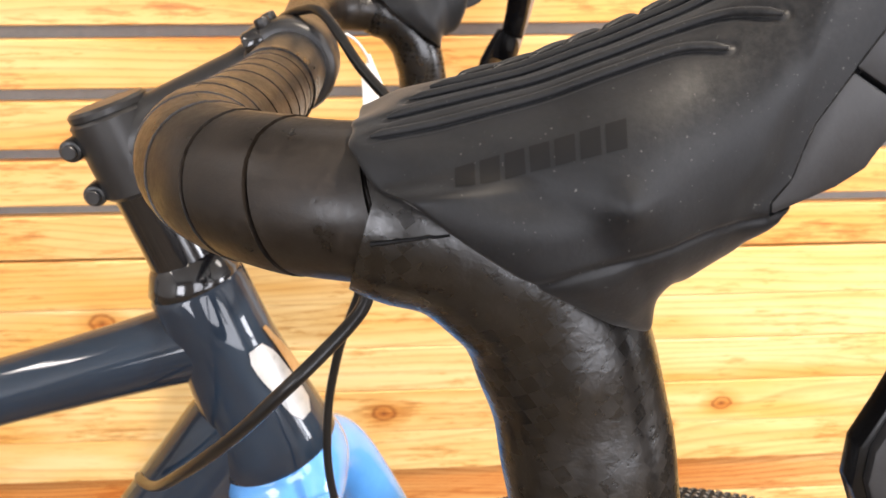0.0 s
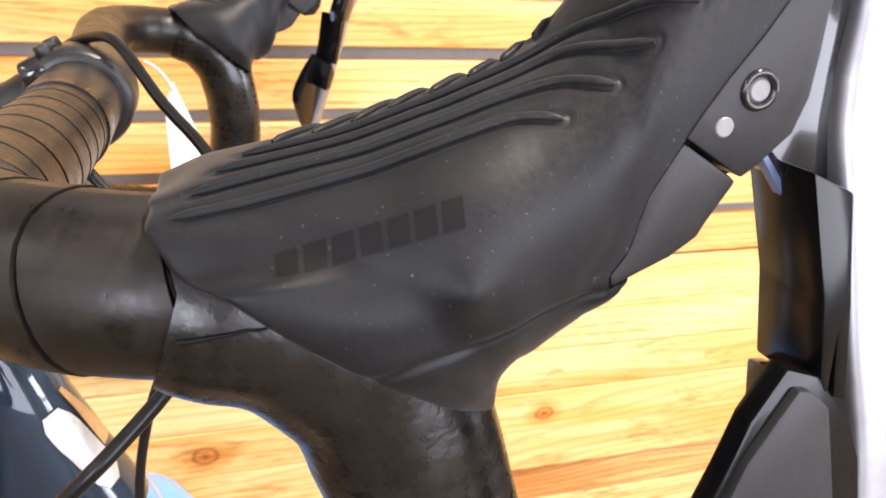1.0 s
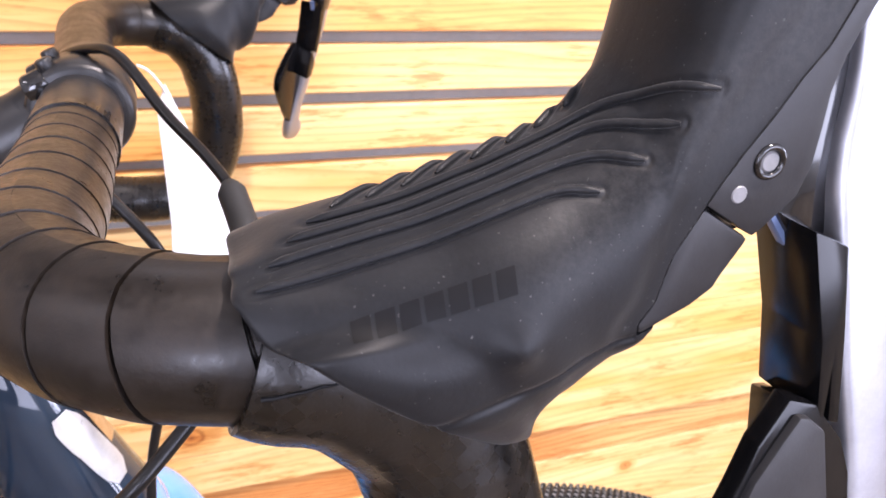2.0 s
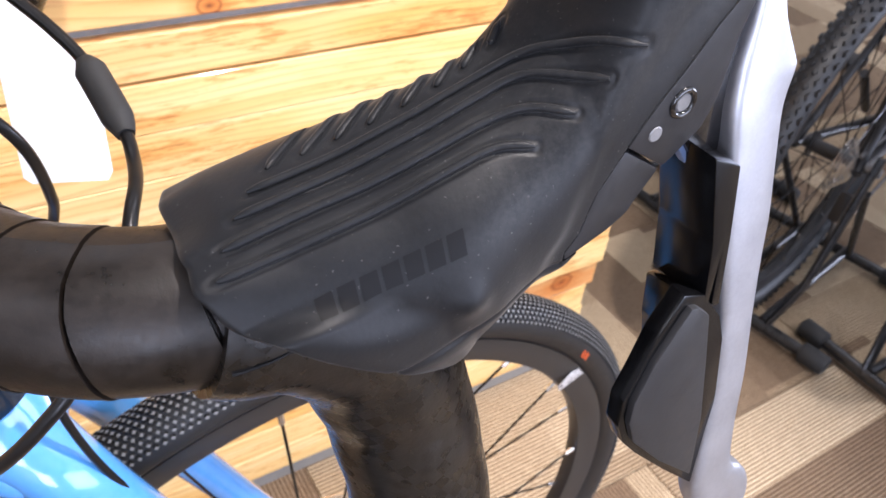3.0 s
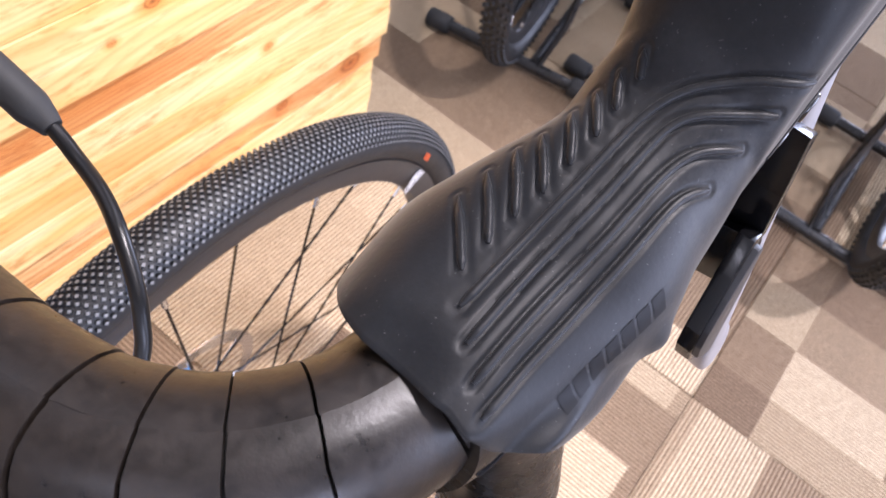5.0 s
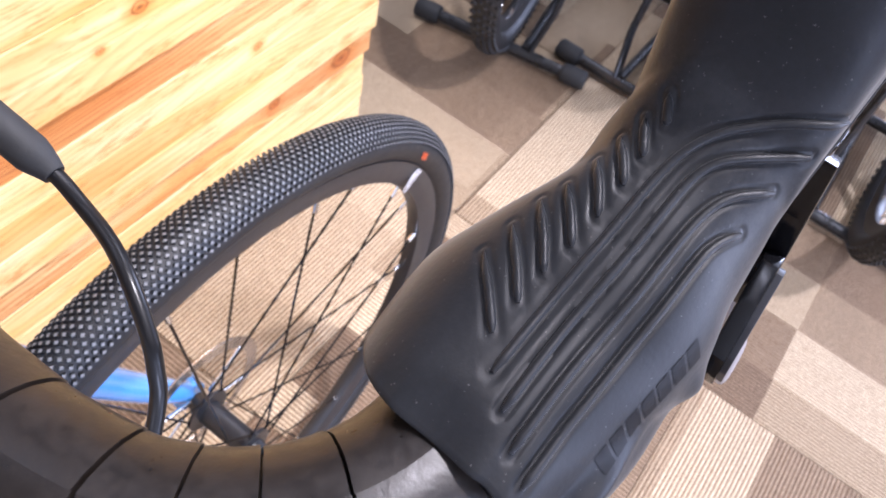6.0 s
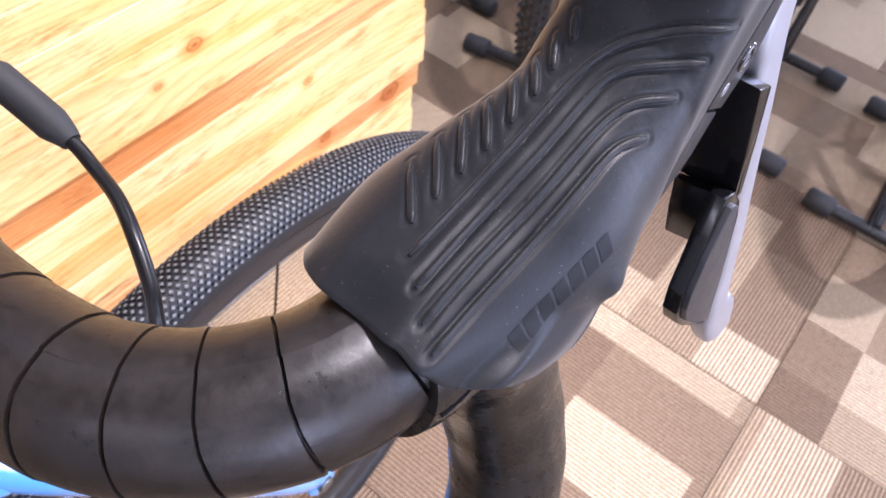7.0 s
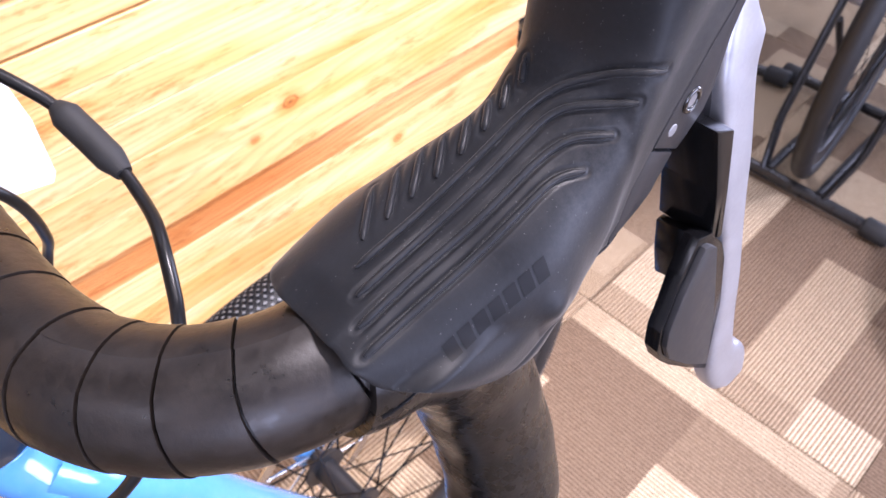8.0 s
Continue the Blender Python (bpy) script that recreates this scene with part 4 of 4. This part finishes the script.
def eased(points, times=8):
    """Takes small wobbles out of a line."""
    p = list(points)
    for _ in range(times):
        p = [p[0], *[(a + b * 2 + c) / 4 for a, b, c in zip(p, p[1:], p[2:])], p[-1]]
    return p


COVER = [(0.0737, 0.9873), (0.0851, 0.9806), (0.0871, 0.9821), (0.0933, 0.9880), (0.0952, 0.9940), (0.0955, 1.0010), (0.0955, 1.0075), (0.0969, 1.0139), (0.1003, 1.0222), (0.1042, 1.0291), (0.1076, 1.0348), (0.1085, 1.0420), (0.1000, 1.0360), (0.0983, 1.0275), (0.0929, 1.0157), (0.0885, 1.0100), (0.0844, 1.0035), (0.0795, 0.9968), (0.0764, 0.9920)]
LOWER_COVER = [(0.0640, 0.9618), (0.0744, 0.9668), (0.0790, 0.9702), (0.0802, 0.9727), (0.0847, 0.9800), (0.0735, 0.9866), (0.0686, 0.9778), (0.0674, 0.9731), (0.0664, 0.9682), (0.0636, 0.9640)]


def flush(bm, outlines, y, reach):
    """Draws the outer side of the hood level with the plates that are let into it."""
    at = np.array([(v.co.x, v.co.z) for v in bm.verts])
    near = np.full(len(at), 9.0)
    inside = np.zeros(len(at), bool)
    for line in outlines:
        p = np.array(line)
        crossed = np.zeros(len(at), bool)
        for a, b in zip(p, np.roll(p, -1, axis=0)):
            d = b - a
            t = np.clip(((at - a) @ d) / (d @ d), 0, 1)
            near = np.minimum(near, np.linalg.norm(at - a - t[:, None] * d, axis=1))
            if a[1] != b[1]:
                crossed ^= ((a[1] > at[:, 1]) != (b[1] > at[:, 1])) & (at[:, 0] < (b[0] - a[0]) * (at[:, 1] - a[1]) / (b[1] - a[1]) + a[0])
        inside |= crossed
    for v, d, under in zip(bm.verts, near, inside):
        # the outer face alone, not the lip that turns in below it
        face = min(1, max(0, (0.367 - v.co.y) / 0.006))
        if face and (under or d < reach):
            w = 1.0 if under else 1 - d / reach
            v.co.y += face * w * w * (3 - 2 * w) * (y + (0.0009 if under else 0.0) - v.co.y)


def hood(near):
    """near: the hood that the camera passes close by has its moulding worked out finely."""
    bm = bmesh.new()
    skin(bm, hood_rings(16, 400) if near else hood_rings())
    flush(bm, (COVER, LOWER_COVER), 0.3554, 0.008)
    bmesh.ops.recalc_face_normals(bm, faces=bm.faces)
    tree = BVHTree.FromBMesh(bm)
    ribs = [eased(on_surface(tree, eased(even(curve(line, 8), 0.0006), 20), 0.00012), 12) for line in RIBS]
    top_ribs = [eased(on_surface(tree, even(line, 0.0006), 0.0001)) for line in TOP_RIBS]
    if near:
        bm.normal_update()
        grooves(bm, ribs, 0.00040, 0.0011, 0.0005)
        grooves(bm, top_ribs, 0.0003, 0.0013, 0.0005)
        grooves(bm, [on_surface(tree, even(curve(CREASE, 6), 0.0006), 0.0)], 0.0005, 0.0, 0.0008)
        tree = BVHTree.FromBMesh(bm)
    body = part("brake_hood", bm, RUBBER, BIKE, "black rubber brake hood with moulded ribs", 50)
    for pts in ribs:
        part("grip_rib", tube(pts, lambda u: 0.00088 * min(1, 16 * u + 0.45, 16 * (1 - u) + 0.45), 12), RUBBER, body)
    for pts in top_ribs:
        part("top_rib", tube(pts, lambda u: 0.0009 * min(1, 6 * u + 0.4, 3 * (1 - u) + 0.05), 12), RUBBER, body)
    seam = on_surface(drop_trees[0], even([(-0.0058, 0.3602, 0.9546), (-0.0022, 0.3592, 0.9553), (0.0027, 0.3576, 0.9563), (0.0090, 0.3552, 0.9576)], 0.001), 0.0)
    part("tape_edge", tube(seam, lambda u: 0.00055 - 0.0003 * u, 8), LETTER, body)
    # moulded maker's mark: plain bars
    low0, low1, high0, high1 = (Vector(q) for q in ((0.0092, 0.3551, 0.9668), (0.0378, 0.3530, 0.9746), (0.0088, 0.3570, 0.9705), (0.0378, 0.3555, 0.9790)))
    for k in range(7):
        bm2 = bmesh.new()
        grid = []
        for h in range(5):
            row = [low0.lerp(low1, (k + 0.80 * f / 3) / 7).lerp(high0.lerp(high1, (k + 0.80 * f / 3) / 7), h / 4) for f in range(4)]
            grid.append([bm2.verts.new(q) for q in on_surface(tree, row, 0.00012)])
        for g0, g1 in zip(grid, grid[1:]):
            for i in range(3):
                bm2.faces.new((g0[i], g0[i + 1], g1[i + 1], g1[i]))
        part("moulded_bar", bm2, LETTER, body, "dark moulded mark")
    # lever body and its cover plate
    cover = part("lever_body", plate(COVER, 0.3550, 0.034, 0.0004), PLASTIC, body, "dark grey plastic lever body")
    part("inner_body", plate([(0.0720, 0.9860), (0.0865, 0.9788), (0.0940, 0.9805), (0.0975, 0.9860), (0.0985, 0.9920), (0.0980, 1.0010), (0.0975, 1.0090), (0.0990, 1.0150), (0.1020, 1.0220), (0.1060, 1.0291), (0.1085, 1.0348), (0.1085, 1.0440), (0.0990, 1.0300), (0.0800, 1.0050)], 0.3620, 0.026, 0.0012), GLOSS, body, "glossy black inner body")
    part("lower_cover", plate(LOWER_COVER, 0.3552, 0.028, 0.0010), PLASTIC, body, "dark grey lower cover")
    c = Vector((0.0853, 0.3550, 0.9951))
    part("pivot_ring", ring(c, (0, 1, 0), 0.0028, circle(0.0007, 10), 28), GLOSS, cover)
    part("pivot_bolt", disc(c + Vector((0, 0.0006, 0)), (0, -1, 0), 0.0021, 0.0009, 20, 0.0004), BOLT, cover, "steel bolt head")
    c = Vector((0.0801, 0.3550, 0.9891))
    part("pin", disc(c + Vector((0, 0.0004, 0)), (0, -1, 0), 0.0018, 0.0006, 20, 0.0003), BOLT, cover, "steel pin head")
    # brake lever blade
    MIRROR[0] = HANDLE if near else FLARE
    blade = [(1.0500, 0.1030, 0.1110, 0.010), (1.0300, 0.1045, 0.1115, 0.010), (1.0104, 0.1045, 0.1137, 0.010), (0.9985, 0.1028, 0.1207, 0.010), (0.9955, 0.1026, 0.1219, 0.010), (0.9875, 0.1026, 0.1199, 0.009), (0.9750, 0.1046, 0.1209, 0.008),
             (0.9610, 0.1064, 0.1225, 0.008), (0.9490, 0.1080, 0.1226, 0.008), (0.9325, 0.1110, 0.1233, 0.008), (0.9140, 0.1125, 0.1249, 0.0075), (0.8970, 0.1120, 0.1250, 0.007), (0.8815, 0.1115, 0.1270, 0.007), (0.8765, 0.1115, 0.1325, 0.007), (0.8710, 0.1130, 0.1368, 0.007), (0.8650, 0.1165, 0.1380, 0.006), (0.8600, 0.1240, 0.1370, 0.004)]
    rows = []
    for z, x0, x1, th in blade:
        c = Vector(((x0 + x1) / 2 + 0.0014, 0.3324 + 0.22 * (z - 0.88) + th * 0.5, z))
        rows.append([c + Vector(((x1 - x0) / 2 * math.copysign(abs(math.cos(w)) ** 0.5, math.cos(w)), th * 0.62 * math.copysign(abs(math.sin(w)) ** 0.5, math.sin(w)), 0)) for w in [2 * math.pi * k / 24 for k in range(24)]])
    fine = []
    for col in zip(*rows):
        fine.append(curve(col, 4))
    bm = bmesh.new()
    skin(bm, [list(r) for r in zip(*fine)])
    lever = part("lever_blade", bm, SILVER, body, "silver alloy brake lever", 50)
    # link and shift paddle
    out = (0, 1, 0)
    part("lever_link", prism([lever_plane(x, z, 0.002) for x, z in ((0.0955, 0.9825), (0.1005, 0.9600), (0.1018, 0.9430), (0.1034, 0.9430), (0.1040, 0.9530), (0.1047, 0.9428), (0.1075, 0.9420), (0.1062, 0.9600), (0.1040, 0.9790))], out, 0.018, 0.0008), BLACK, body, "glossy black link")
    part("lever_bracket", prism([lever_plane(x, z, 0.010) for x, z in ((0.0925, 0.9840), (0.0975, 0.9775), (0.1055, 0.9775), (0.1065, 0.9950), (0.1065, 1.0150), (0.1000, 1.0180), (0.0950, 1.0020))], out, 0.012, 0.0010), GLOSS, body, "glossy black bracket")
    part("inner_face", prism([lever_plane(x, z, 0.011) for x, z in ((0.0918, 0.9830), (0.1010, 0.9860), (0.1035, 0.9740), (0.1000, 0.9720))], out, 0.003, 0.0006), BLUE_REFLECTION, body, "inner face painted with a pale blue reflection")
    pad = part("shift_paddle", prism([lever_plane(x, z, 0.002) for x, z in ((0.0945, 0.9490), (0.0880, 0.9400), (0.0840, 0.9310), (0.0802, 0.9235), (0.0797, 0.9160), (0.0823, 0.9095), (0.0878, 0.9030), (0.1004, 0.8905), (0.1140, 0.8780), (0.1152, 0.8790), (0.1158, 0.8897), (0.1158, 0.9063), (0.1122, 0.9302), (0.1090, 0.9383), (0.1013, 0.9470))], out, 0.005, 0.0010), BLACK, body, "black shift paddle")
    part("paddle_arm", prism([lever_plane(x, z, 0.005) for x, z in ((0.0978, 0.9462), (0.0982, 0.9350), (0.1000, 0.9240), (0.1075, 0.9260), (0.1085, 0.9375), (0.1013, 0.9460))], (0.0017, 0.0184, -0.0052), 0.0140, 0.0008), BLACK, pad, "black paddle arm")
    part("paddle_face", prism([lever_plane(x, z, 0.0002) for x, z in ((0.0983, 0.9455), (0.1025, 0.9421), (0.1053, 0.9275), (0.1087, 0.9074), (0.1097, 0.8858), (0.0960, 0.8977), (0.0841, 0.9104), (0.0815, 0.9177), (0.0820, 0.9237), (0.0866, 0.9334), (0.0921, 0.9410), (0.0959, 0.9460))], out, 0.0030, 0.0007), PLASTIC, pad, "grey paddle face")
    return body


for s in (1, -1):
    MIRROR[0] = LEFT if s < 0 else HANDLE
    hood(s > 0)
MIRROR[0] = None

# hoses
def hose(name, points, r, material=HOSE, parent=BIKE, label="black cable housing"):
    return part(name, tube(curve(points, 10), r, 14), material, parent, label)


long_hose = hose("brake_hose", [(-0.070, 0.560, 0.950), (-0.056, 0.542, 0.966), (-0.042, 0.520, 0.974), (-0.030, 0.500, 0.974), (-0.015, 0.475, 0.957), (-0.003, 0.458, 0.946), (0.0043, 0.4438, 0.937), (0.0075, 0.4205, 0.9265), (0.0068, 0.4080, 0.9225), (0.0040, 0.3945, 0.9225), (-0.0005, 0.3825, 0.9215), (-0.0060, 0.3710, 0.9150), (-0.0095, 0.3660, 0.9095), (-0.0130, 0.3625, 0.9035), (-0.0225, 0.3570, 0.8950), (-0.0350, 0.3520, 0.8845), (-0.0550, 0.3590, 0.8620), (-0.0850, 0.3900, 0.8235), (-0.1100, 0.4350, 0.7840), (-0.1300, 0.4720, 0.7580), (-0.1420, 0.5000, 0.7380)], 0.0022)
sleeve = [Vector((0.0038, 0.4465, 0.938)), Vector((0.0043, 0.4438, 0.937)), Vector((0.0061, 0.432, 0.9315)), Vector((0.0075, 0.4205, 0.9265)), Vector((0.0075, 0.4175, 0.9254))]
part("hose_joint", tube(even(sleeve, 0.0015), lambda u: 0.0030 + 0.0022 * min(1, u * 7, (1 - u) * 4.5), 18), FOOT_RUBBER, long_hose, "black hose joint")
hose("brake_hose", [(-0.040, 0.45, 0.940), (-0.022, 0.445, 0.915), (-0.0165, 0.455, 0.885), (-0.018, 0.468, 0.862), (-0.0294, 0.47, 0.829), (-0.0366, 0.47, 0.792), (-0.036, 0.466, 0.75), (-0.020, 0.462, 0.69), (0.018, 0.459, 0.60)], 0.0021)

# hang tag on the bar
tag = thing("price_tag", (0.0, 0.585, 0.80), "blank white card tag hanging on a cord from the bar", "tag")
part("card", prism([(x, 0.585, z) for x, z in ((-0.0195, 0.932), (-0.0145, 0.945), (-0.0070, 0.926), (0.0014, 0.9037), (0.0120, 0.886), (0.0195, 0.868), (0.0235, 0.840), (0.0228, 0.804), (0.0195, 0.7985), (-0.0180, 0.8065), (-0.0212, 0.811), (-0.0180, 0.870))], (0, 1, 0), 0.0012, 0.0003), CARD, tag)
part("cord", tube(curve([(-0.0145, 0.5855, 0.940), (-0.0170, 0.583, 0.946), (-0.0215, 0.578, 0.953), (-0.0260, 0.572, 0.957)], 6), 0.0007, 8), CARD, tag, "white cord")

# ---- boarded counter ----
counter = thing("display_counter", (0.0, 1.15, 0.0), "pine display counter clad with slats above and tight boards below", "counter")
part("core", block((-1.6, WOOD + 0.014, 0.0), (0.772, 1.50, 1.10)), GAP, counter, "dark backing", 0)
part("worktop", block((-1.62, WOOD - 0.02, 1.10), (0.805, 1.53, 1.135), 0.004), PINE, counter, "pine worktop")


def plank(name, length, height, deep=0.026):
    bm = block((0, 0, 0), (length, deep, height), 0.0013, 1)
    bmesh.ops.recalc_face_normals(bm, faces=bm.faces)
    me = bpy.data.meshes.new(name)
    bm.to_mesh(me), bm.free()
    me.materials.append(PINE)
    return me


random.seed(4)
SLAT, BOARD, RED = plank("slat", 2.39, 0.0430), plank("board", 2.39, 0.0520), plank("board", 2.39, 0.0520)
RED.materials.clear(), RED.materials.append(PINE_RED)
SLAT.materials.clear(), SLAT.materials.append(SLAT_PINE)
for k in range(21):
    wide = k > 12
    z = 0.6500 + 0.0545 * (k - 12) if wide else 0.0250 + 0.0525 * k
    # the lower courses step back behind the ones above
    back = 0.0 if k > 7 else 0.007 if k > 3 else 0.013
    ob = link("slat" if wide else "board", SLAT if wide else RED if k in (3, 7) else BOARD, counter)
    ob.location = Vector((-1.6 + random.uniform(-0.008, 0.008) + (0.0 if k > 3 else -0.006), WOOD + back + random.uniform(-0.0005, 0.0005), z + (0.0055 if wide else 0.0))) - ORIGIN[counter]


# ---- bikes on floor stands ----
def far_bike(x, y, paint, frame_label, label, fat=0.0182, yaw=0.0):
    """A bicycle with its back wheel at x, heading away along x."""
    b = thing("parked_bike", (x, y, 0.0), label, "bicycle", "bikes on floor stands")
    b.rotation_euler.z = radians(yaw)

    def at(dx, dy, z):
        return Vector((x + dx, y + dy, z))
    bb, st, ht, hb = at(0.42, 0, 0.28), at(0.27, 0, 0.78), at(0.80, 0, 0.82), at(0.85, 0, 0.68)
    for n, a, c, r in (("seat_tube", bb, st, 0.016), ("top_tube", at(0.29, 0, 0.74), ht, 0.017), ("down_tube", bb, hb, 0.022), ("head_tube", hb, ht, 0.021)):
        part(n, rod(a, c, r, 16), paint, b, frame_label)
    for s in (1, -1):
        part("chain_stay", rod(at(0.41, 0.03 * s, 0.28), at(0, 0.062 * s, 0.345), 0.010, 12), paint, b)
        part("seat_stay", rod(at(0.29, 0.02 * s, 0.72), at(0, 0.062 * s, 0.345), 0.008, 12), paint, b)
        part("fork_leg", rod(at(0.865, 0.045 * s, 0.66), at(1.03, 0.055 * s, 0.345), 0.014, 12, 0.010), paint, b)
        part("handlebar", tube(curve([at(0.86, 0, 0.95), at(0.87, 0.10 * s, 0.955), at(0.88, 0.21 * s, 0.95), at(0.95, 0.225 * s, 0.945), at(0.975, 0.235 * s, 0.90), at(0.93, 0.245 * s, 0.84), at(0.86, 0.25 * s, 0.83)], 4), 0.015, 12), SATIN, b)
        part("crank_arm", rod(at(0.42, -0.07 * s, 0.28), at(0.42 + 0.12 * s, -0.075 * s, 0.28 - 0.12 * s), 0.010, 10), SATIN, b)
        part("pedal", block(tuple(at(0.40 + 0.12 * s, -0.13 * s - 0.04, 0.155 - 0.12 * (s - 1) - 0.01 * 0)), tuple(at(0.47 + 0.12 * s, -0.13 * s + 0.04, 0.175 - 0.12 * (s - 1))), 0.004), SATIN, b)
    part("seat_post", rod(st, at(0.245, 0, 0.93), 0.0136, 12), SATIN, b)
    bm = bmesh.new()
    skin(bm, [[at(dx, w * math.cos(2 * math.pi * k / 14), z + h * math.sin(2 * math.pi * k / 14)) for k in range(14)] for dx, w, z, h in
              ((0.11, 0.05, 0.95, 0.006), (0.12, 0.072, 0.95, 0.016), (0.18, 0.068, 0.948, 0.02), (0.26, 0.035, 0.945, 0.02), (0.36, 0.018, 0.94, 0.014), (0.385, 0.008, 0.938, 0.007))])
    part("saddle", bm, SATIN, b)
    part("stem", rod(at(0.80, 0, 0.90), at(0.86, 0, 0.95), 0.016, 14), SATIN, b)
    part("steerer", rod(ht, at(0.79, 0, 0.905), 0.0155, 14), SATIN, b)
    part("chainring", ring(at(0.42, -0.045, 0.28), (0, 1, 0), 0.085, [(0.006, -0.0015), (0.006, 0.0015), (-0.01, 0.0015), (-0.01, -0.0015)], 48), DARK_STEEL, b)
    for k, r in enumerate((0.052, 0.046, 0.040, 0.034, 0.028, 0.022)):
        part("sprocket", ring(at(0, -0.030 - 0.0045 * k, 0.345), (0, 1, 0), r, [(0.003, -0.0008), (0.003, 0.0008), (-0.006, 0.0008), (-0.006, -0.0008)], 40), STEEL, b)
    d = part("derailleur", prism([at(0.0, -0.075, 0.30), at(0.03, -0.075, 0.285), at(0.03, -0.075, 0.25), at(-0.012, -0.075, 0.24)], (0, 1, 0), 0.022, 0.004), SATIN, b)
    part("cage", prism([at(-0.01, -0.068, 0.25), at(0.012, -0.068, 0.25), at(0.055, -0.068, 0.165), at(0.035, -0.068, 0.155)], (0, 1, 0), 0.004, 0.001), DARK_STEEL, d)
    for dx, z in ((0.008, 0.245), (0.042, 0.172)):
        part("jockey_wheel", disc(at(dx, -0.066, z), (0, 1, 0), 0.016, 0.006, 18, 0.001), SATIN, d)
    part("chain", tube([at(-0.005, -0.058, 0.378), at(0.42, -0.045, 0.366), at(0.49, -0.045, 0.33), at(0.50, -0.045, 0.27), at(0.44, -0.045, 0.19), at(0.042, -0.062, 0.155)], 0.0035, 8), DARK_STEEL, b)
    wheel(b, x, y, 0.309 + 2 * fat, CHUNKY if fat > 0.02 else None, 24, ("rear_tyre", "rear_rim"), fat)
    wheel(b, x + 1.03, y, 0.309 + 2 * fat, CHUNKY if fat > 0.02 else None, 24, ("front_tyre", "front_rim"), fat)
    return b


def floor_stand(x0, x1, y, yaw, width=0.385):
    """Two cross tubes with rubber feet, joined by a rail, with uprights to the hub."""
    st = thing("bike_stand", ((x0 + x1) / 2, y, 0.0), "black steel tube floor stand with rubber feet", "bike stand", "bikes on floor stands")
    st.rotation_euler.z = radians(yaw)
    for x, z in ((x0, 0.021), (x1, 0.021)):
        a, c = Vector((x, y - width / 2, z)), Vector((x, y + width / 2, z))
        t = part("cross_tube", rod(a, c, 0.0125, 16), STAND_PAINT, st)
        for p, q in ((a, c), (c, a)):
            u = (q - p).normalized()
            part("rubber_foot", capsule(p - u * 0.006, p + u * 0.05, 0.0205, 18), FOOT_RUBBER, t, "rubber foot")
    for dy in (-0.055, 0.055):
        part("side_rail", rod((x0, y + dy, 0.030), (x1, y + dy, 0.030), 0.010, 14), STAND_PAINT, st)
    # flat arms that lean back from the first cross tube to the hub, and a stay behind each
    hx = x0 + 0.135
    for dy in (-0.085, 0.085):
        arm = part("upright", tube(even([(x0 + 0.004, y + dy * 0.75, 0.02), (x0 + 0.045, y + dy, 0.12), (hx - 0.01, y + dy, 0.385)], 0.02), 0.0075, 14, up=(1, 0, 0), squash=1.9), STAND_PAINT, st)
        part("stay", rod((x1 - 0.01, y + dy * 0.75, 0.03), (hx + 0.01, y + dy, 0.30), 0.0075, 12), STAND_PAINT, st)
        part("hook", rod((hx, y + dy * 1.1, 0.352), (hx, y + dy * 0.68, 0.352), 0.009, 12), BOLT, arm, "steel axle hook")
    return st


GREY_PAINT = worn("grey_paint", (0.10, 0.105, 0.11), (0.14, 0.145, 0.15), 0.3, 30, 0.0, coat=0.8, spread=0.05)
TEAL = worn("teal_paint", (0.03, 0.16, 0.27), (0.05, 0.2, 0.32), 0.3, 30, 0.0, coat=0.8, spread=0.05)
far_bike(1.272, 0.825, SATIN, "satin black frame", "satin black mountain bike held by a floor stand", 0.025, 12)
far_bike(1.430, 0.510, TEAL, "teal painted frame", "teal blue bike held by a floor stand", 0.0182, 6)
far_bike(1.335, -0.004, GREY_PAINT, "grey painted frame", "grey bike with black tyres held by a floor stand", 0.024)
floor_stand(1.157, 1.537, 0.835, 10.5)
floor_stand(1.250, 1.600, 0.499, 0, 0.40)
floor_stand(1.218, 1.580, 0.040, 0.0, 0.37)
floor_stand(1.260, 1.62, 1.215, 0.0)

# ---- carpet tiles ----
bm = block((-0.2492, -0.2492, -0.004), (0.2492, 0.2492, 0.004), 0.0012, 1)
bmesh.ops.recalc_face_normals(bm, faces=bm.faces)
TILE = bpy.data.meshes.new("carpet_tile")
bm.to_mesh(TILE), bm.free()
TILE.materials.append(PILE)
for i in range(-4, 12):
    for j in range(-5, 6):
        ob = link("carpet_tile", TILE, floor)
        ob.location = (0.745 + 0.5 * i + 0.25, 0.116 + 0.5 * j + 0.25, -0.004)
        ob.rotation_euler.z = radians(90 * ((i + j) % 2) + 180 * ((i * 3 + j) % 2))
